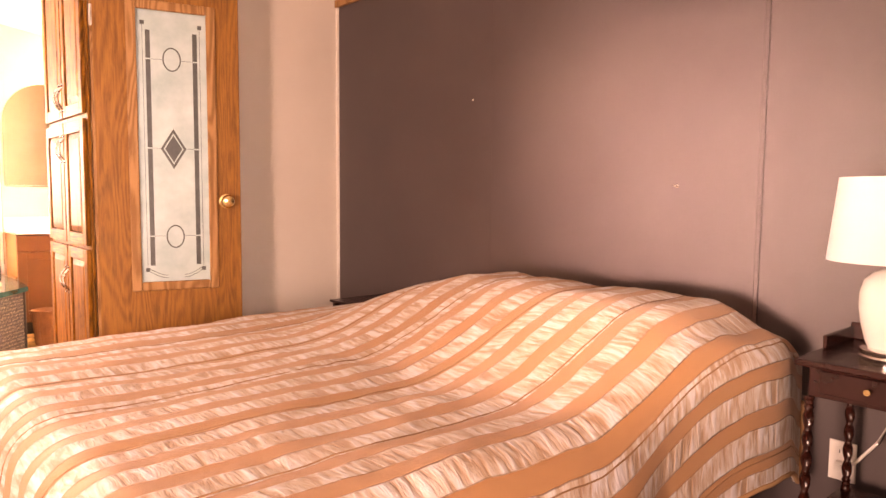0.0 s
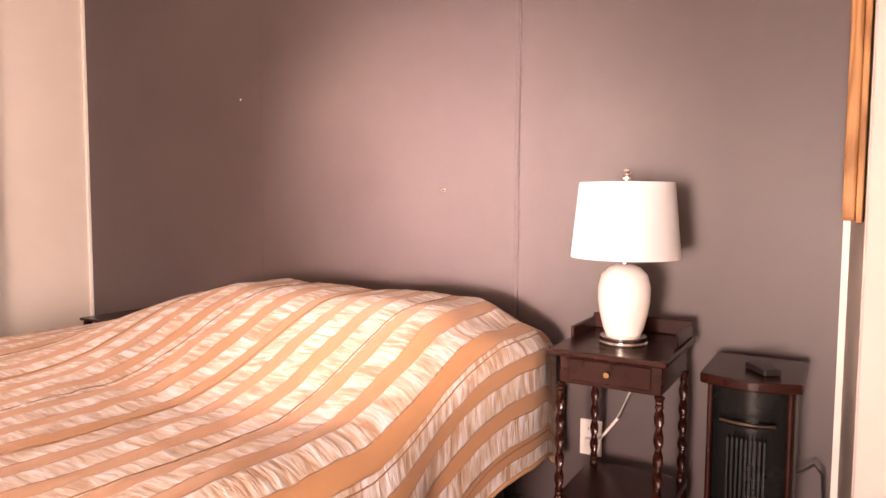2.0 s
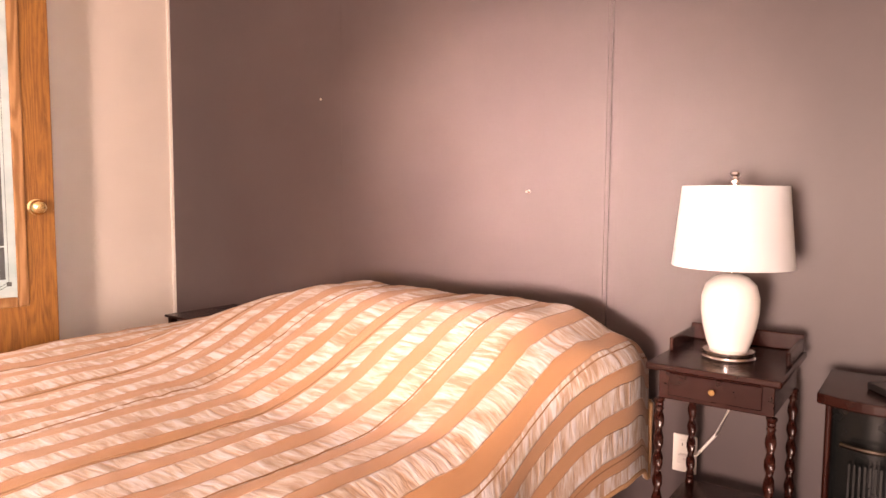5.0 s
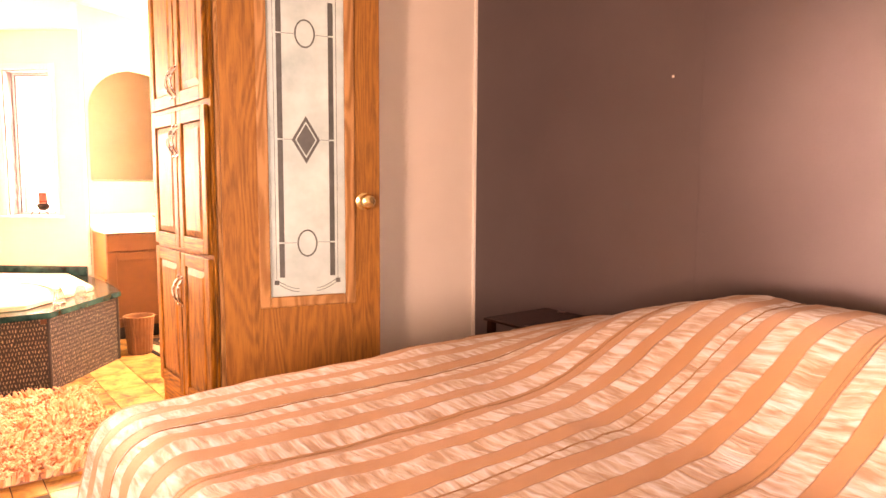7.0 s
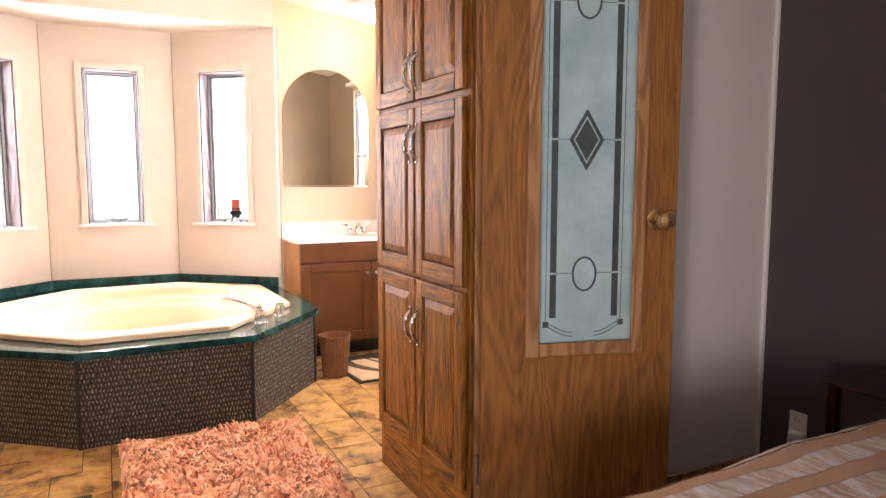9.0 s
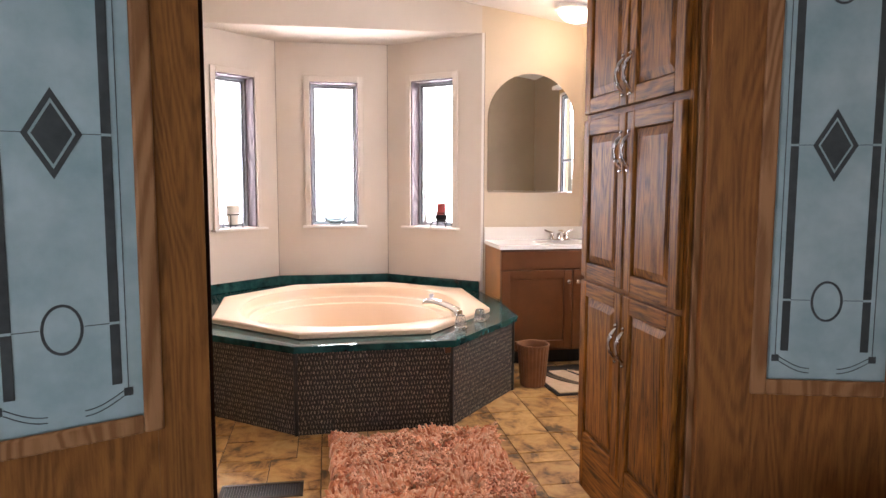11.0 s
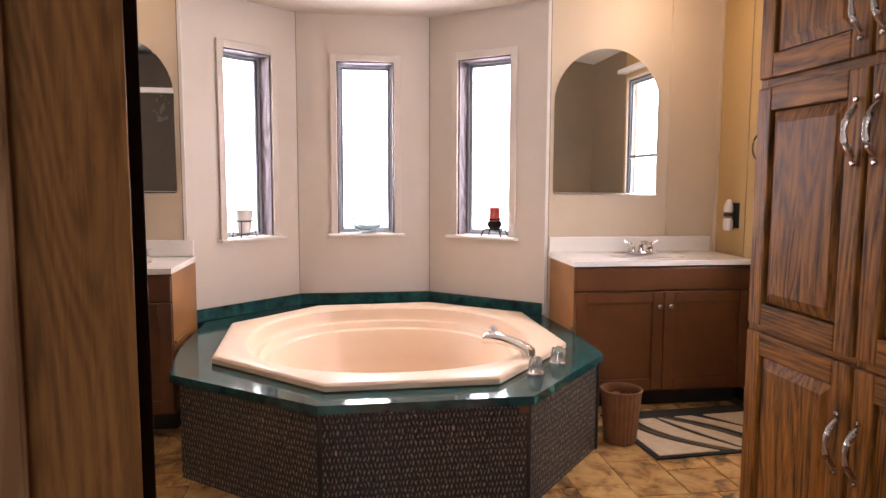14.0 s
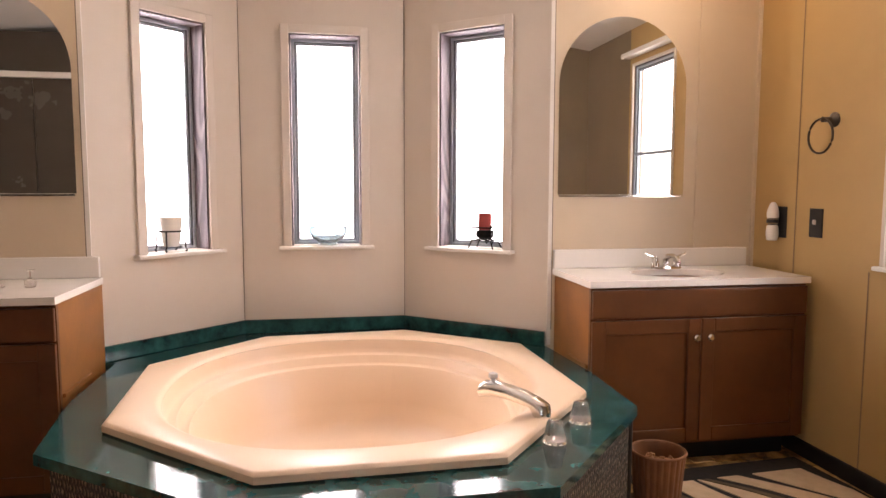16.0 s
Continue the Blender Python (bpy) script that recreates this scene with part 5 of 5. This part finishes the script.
sh = thing("shower_enclosure", Matrix.Translation((-3.70, -1.53, 0)), "dark glass shower enclosure with pale metal rails", "shower")
part("header_rail", bars([(-0.02, 0.02, -0.65, 0.65, 1.86, 1.90)]), M_TRIM, sh, bevel=0.004)
for py in (-0.665, 0.645):
    part("side_post", bars([(-0.02, 0.02, py, py + 0.02, 0.08, 1.90)]), M_TRIM, sh, bevel=0.003)
part("sill", bars([(-0.04, 0.03, -0.665, 0.665, 0.0, 0.0795)]), M_TRIM, sh, bevel=0.01)
M_SMOKE = mottled("smoky_pane", (0.062, 0.048, 0.036), (0.072, 0.056, 0.042), 0.25, 2, 90, 0.05)
for py in (-0.644, 0.002):
    part("pane", bars([(-0.004, 0.004, py, py + 0.642, 0.08, 1.859)]), M_SMOKE, sh)
part("upper_panel", bars([(-0.01, 0.01, -0.66, 0.66, 1.901, 2.16)]), M_SMOKE, sh, "dark panel over the shower door")

# ---- bedroom small things ----


def outlet(x, y, z, face, label):
    o = thing("wall_outlet", Matrix.Translation((x, y, z)) @ Matrix.Rotation(radians(face), 4, "Z"), label, "wall outlet")
    part("plate", bars([(-0.036, 0.036, -0.006, -0.0005, -0.058, 0.058)]), M_PLASTIC, o, bevel=0.002)
    for dz in (-0.026, 0.014):
        bm = bmesh.new()
        box(bm, -0.016, 0.016, -0.0082, -0.0062, dz, dz + 0.028)
        s = part("socket", bm, M_PLASTIC, o, bevel=0.004)
        part("slot", bars([(-0.008, -0.006, -0.0090, -0.0084, dz + 0.010, dz + 0.020), (0.006, 0.008, -0.0090, -0.0084, dz + 0.010, dz + 0.020)]), M_DARK, s)
    return o


outlet(-0.248, NORTH, 0.315, 0, "white wall outlet on the plum wall")
outlet(-2.745, NORTH, 0.235, 0, "white wall outlet low on the plum wall")
plug = thing("night_light", Matrix.Translation((-2.735, NORTH - 0.0095, 0.205)), "small white plug-in night light in the wall outlet", "night light")
part("body", bars([(-0.028, 0.028, -0.032, -0.001, -0.045, 0.022)]), M_PLASTIC, plug, bevel=0.010)
bm = bmesh.new()
lathe(bm, [(0.014, 0.0), (0.014, 0.003), (0.010, 0.004)], 20, m=Matrix.Translation((0, -0.0325, -0.012)) @ Matrix.Rotation(radians(90), 4, "X"))
part("lens", bm, M_VINYL, plug, "grey round lens", smooth=True)
cord = thing("lamp_cord", Matrix.Translation((-0.248, NORTH, 0.29)), "white lamp cord hanging to the wall outlet", "cord")
bm = bmesh.new()
tube(bm, [(0.0, -0.012, 0.015), (0.01, -0.045, 0.02), (0.05, -0.06, 0.05), (0.10, -0.055, 0.12), (0.135, -0.05, 0.21), (0.16, -0.05, 0.30), (0.18, -0.055, 0.385)], 0.0042, 8)
part("cable", bm, M_PLASTIC, cord, smooth=True)
part("plug", bars([(-0.014, 0.014, -0.032, -0.0088, 0.0, 0.028)]), M_PLASTIC, cord, bevel=0.004)
cord2 = thing("heater_cord", Matrix.Translation((0.35, 2.47, 0)), "black heater cord looping beside the wall", "cord")
bm = bmesh.new()
tube(bm, [(-0.03, -0.01, 0.30), (0.0, 0.0, 0.36), (0.035, 0.02, 0.385), (0.055, 0.03, 0.36), (0.062, 0.035, 0.25), (0.060, 0.03, 0.10), (0.045, 0.02, 0.02), (0.0, 0.0, 0.012)], 0.004, 8)
part("cable", bm, M_DARK, cord2, smooth=True)
tack = thing("wall_hook", Matrix.Translation((-0.803, NORTH, 1.111)), "small metal wall hook on the plum wall", "wall hook")
bm = bmesh.new()
lathe(bm, [(0.006, 0.0), (0.006, 0.002), (0.003, 0.004), (0.003, 0.014), (0.006, 0.017), (0.004, 0.020)], 14, m=Matrix.Rotation(radians(90), 4, "X"))
part("hook", bm, M_CHROME, tack, smooth=True)
tack2 = thing("wall_nail", Matrix.Translation((-1.813, NORTH, 1.497)), "tiny bright nail head in the plum wall", "nail")
bm = bmesh.new()
lathe(bm, [(0.005, 0.0), (0.005, 0.002), (0.002, 0.004)], 12, m=Matrix.Rotation(radians(90), 4, "X"))
part("head", bm, M_HINGE, tack2)

wm = thing("wall_cabinet", Matrix.Translation((0.474, 2.28, 0)) @ Matrix.Rotation(radians(-3.5), 4, "Z"), "carved oak wall frame with an arched top, beside the closet", "wall frame")
part("back_board", bars([(-0.016, -0.004, -0.20, 0.20, 1.035, 1.72)]), M_OAKL, wm, bevel=0.003)
for ya in (-0.20, 0.165):
    part("stile", bars([(-0.040, -0.0165, ya, ya + 0.035, 1.04, 1.72)]), M_OAKL, wm, bevel=0.006)
for za in (1.04, 1.68):
    part("rail", bars([(-0.038, -0.0165, -0.1645, 0.1645, za, za + 0.035)]), M_OAKL, wm, bevel=0.006)
bm = bmesh.new()
tube(bm, [(-0.034, 0.15 * math.cos(math.pi * k / 16), 1.45 + 0.16 * math.sin(math.pi * k / 16)) for k in range(17)], 0.010, 8)
part("arch", bm, M_OAKL, wm, "carved arch moulding", smooth=True)
bm = bmesh.new()
lathe(bm, [(0.003, 0), (0.003, 0.010), (0.007, 0.014), (0.005, 0.022)], 12, m=Matrix.Translation((-0.040, 0.14, 1.09)) @ Matrix.Rotation(radians(-90), 4, "Y"))
part("knob", bm, M_CHROME, wm, smooth=True)
structure("trim", bars([(0.464, 0.545, 2.008, 2.0195, 0, 2.2)]), M_WHITE_DIM, "white closet door casing", 0.003)
cd = structure("door_3", bars([(0.667, 1.42, 2.006, 2.0195, 0.01, 2.05)]), M_WHITE_DIM, "closed white closet door", 0.002)
bm = bmesh.new()
lathe(bm, [(0.022, 0), (0.022, 0.004), (0.010, 0.008), (0.010, 0.028), (0.024, 0.036), (0.026, 0.048), (0.014, 0.058)], 22, m=Matrix.Translation((0.732, 2.006, 1.050)) @ Matrix.Rotation(radians(90), 4, "X"))
part("door_handle", bm, M_BRASS, cd, "round brass knob", smooth=True)

# ---- floor register ----
reg = thing("floor_register", Matrix.Translation((-3.783, 0.055, 0)), "dark brown metal floor register sunk in the tiles", "floor vent")
part("frame", bars([(-0.065, -0.050, -0.155, 0.155, 0.0005, 0.006), (0.050, 0.065, -0.155, 0.155, 0.0005, 0.006), (-0.050, 0.050, -0.155, -0.140, 0.0005, 0.006), (-0.050, 0.050, 0.140, 0.155, 0.0005, 0.006)]), M_BRONZE, reg, bevel=0.0015)
part("backing", bars([(-0.0495, 0.0495, -0.1395, 0.1395, 0.0004, 0.0012)]), M_DARK, reg)
for k in range(28):
    part("slat", bars([(-0.0495, 0.0495, -0.137 + 0.010 * k, -0.134 + 0.010 * k, 0.0014, 0.0050)]), M_BRONZE, reg)

# ---- shaggy rug ----
rug = thing("shag_rug", Matrix.Translation((-3.67, 0.67, 0)), "salmon pink shaggy rug on the tiled floor", "rug")
RX0, RX1, RY0, RY1 = -0.51, 0.52, -0.36, 0.37
part("backing", bars([(RX0 + 0.02, RX1 - 0.02, RY0 + 0.02, RY1 - 0.02, 0.0005, 0.012)]), mottled("rug_backing", (0.40, 0.20, 0.14), (0.46, 0.24, 0.17), 0.95, 20, 200, 0.4), rug)
M_PILE, _n, _l, _b = material("salmon_pile", 0.85)
_g = _n.new("ShaderNodeNewGeometry")
_l.new(ramp(_n, _l, _g.outputs["Random Per Island"], [(0.05, (0.58, 0.17, 0.07)), (0.35, (0.88, 0.39, 0.20)), (0.9, (0.95, 0.62, 0.40))]), _b.inputs["Base Color"])
_b.inputs["Sheen Weight"].default_value = 0.3
rng = random.Random(5)
verts, faces = [], []
for i in range(7500):
    x, y = rng.uniform(RX0, RX1), rng.uniform(RY0, RY1)
    swirl = 6.28 * noise.noise((x * 4.5, y * 4.5, 3.0)) + rng.uniform(-0.7, 0.7)
    lean = Vector((math.cos(swirl), math.sin(swirl), 0))
    side = Vector((-lean.y, lean.x, 0))
    h, w, reach = rng.uniform(0.030, 0.060) * (1 + 0.5 * noise.noise((x * 9, y * 9, 9))), rng.uniform(0.0045, 0.0105), rng.uniform(0.014, 0.038)
    base = Vector((x, y, 0.010))
    k0 = len(verts)
    for t_, ww in ((0.0, 1.0), (0.45, 1.0), (0.8, 0.8), (1.0, 0.25)):
        c = base + lean * reach * t_ ** 1.6 + Vector((0, 0, h * math.sin(1.75 * t_)))
        verts += [c - side * w * ww, c + side * w * ww, c + Vector((0, 0, w * 0.9 * ww)) - lean * w * 0.4]
    for r in range(3):
        a = k0 + 3 * r
        for p, q in ((0, 1), (1, 2), (2, 0)):
            faces.append((a + p, a + q, a + 3 + q, a + 3 + p))
me = bpy.data.meshes.new("pile")
me.from_pydata([tuple(v) for v in verts], [], faces)
me.materials.append(M_PILE)
pile = new("shag", me)
pile.parent = rug
tagged(pile, "long salmon shag pile", kind="stuff")

# ---- floor tiles ----
CELL = 0.1055
floor_bath = next(o for o in scene.objects if o.name == "floor_bath")
M_TILE, _n, _l, _b = material("travertine_tile", 0.4)
_v = coords(_n, _l)
_i = _n.new("ShaderNodeObjectInfo")
_o = _n.new("ShaderNodeVectorMath")
_o.operation = "MULTIPLY_ADD"
_o.inputs[1].default_value = (9, 4, 6)
_l.new(_i.outputs["Random"], _o.inputs[0])
_l.new(_v, _o.inputs[2])
_f = noise_tex(_n, _l, _o.outputs[0], 8.5, 6, 0.66, 0.5)
_c = ramp(_n, _l, _f, [(0.36, (0.085, 0.042, 0.012)), (0.44, (0.38, 0.19, 0.055)), (0.53, (0.62, 0.35, 0.12)), (0.70, (0.74, 0.50, 0.22))])
_mx = _n.new("ShaderNodeMix")
_mx.data_type, _mx.blend_type = "RGBA", "MULTIPLY"
_mx.inputs[0].default_value = 0.6
_l.new(_c, _mx.inputs[6])
_l.new(ramp(_n, _l, _i.outputs["Random"], [(0.0, (0.66, 0.60, 0.52)), (1.0, (1.0, 1.0, 1.0))]), _mx.inputs[7])
_l.new(_mx.outputs[2], _b.inputs["Base Color"])
bump(_n, _l, _b, noise_tex(_n, _l, _v, 60, 4, 0.7), 0.3, 0.002)
rng = random.Random(11)
X0, Y0 = -4.30 - 17 * CELL, 1.120 - 24 * CELL
NX, NY = 31, 37
taken = [[False] * NY for _ in range(NX)]
cache = {}
for i in range(NX):
    for j in range(NY):
        if taken[i][j]:
            continue
        sizes = [(2, 2), (2, 2), (1, 2), (2, 1), (3, 2), (2, 3), (1, 1), (3, 1), (1, 3)]
        head = sizes[:6]
        rng.shuffle(head)
        for w, h in head + sizes[6:]:
            if i + w > NX or j + h > NY or (j < 24 < j + h) or any(taken[i + a][j + c] for a in range(w) for c in range(h)):
                continue
            break
        else:
            w = h = 1
        for a in range(w):
            for c in range(h):
                taken[i + a][j + c] = True
        x0, y0 = X0 + i * CELL, Y0 + j * CELL
        xm, ym = x0 + w * CELL / 2, y0 + h * CELL / 2
        if xm > PART - 0.05 or (xm < -5.4 and abs(ym - 0.4) < 0.9) or (-5.1 < xm < -4.45 and 0.05 < ym < 0.9):
            continue
        if (w, h) not in cache:
            a, c, g, e = w * CELL / 2, h * CELL / 2, 0.0022, 0.0018
            bm = bmesh.new()
            lo = [bm.verts.new((sx * (a - g), sy * (c - g), -0.0055)) for sx, sy in ((-1, -1), (1, -1), (1, 1), (-1, 1))]
            md_ = [bm.verts.new((sx * (a - g), sy * (c - g), -0.0015)) for sx, sy in ((-1, -1), (1, -1), (1, 1), (-1, 1))]
            hi = [bm.verts.new((sx * (a - g - e), sy * (c - g - e), 0.0)) for sx, sy in ((-1, -1), (1, -1), (1, 1), (-1, 1))]
            bm.faces.new(hi)
            for p, q in ((lo, md_), (md_, hi)):
                for k in range(4):
                    bm.faces.new((p[k], p[(k + 1) % 4], q[(k + 1) % 4], q[k]))
            me = bpy.data.meshes.new("tile")
            bm.to_mesh(me)
            bm.free()
            me.materials.append(M_TILE)
            cache[(w, h)] = me
        tile = new("tile", cache[(w, h)])
        tile.location = (xm, ym, 0)
        tile.parent = floor_bath
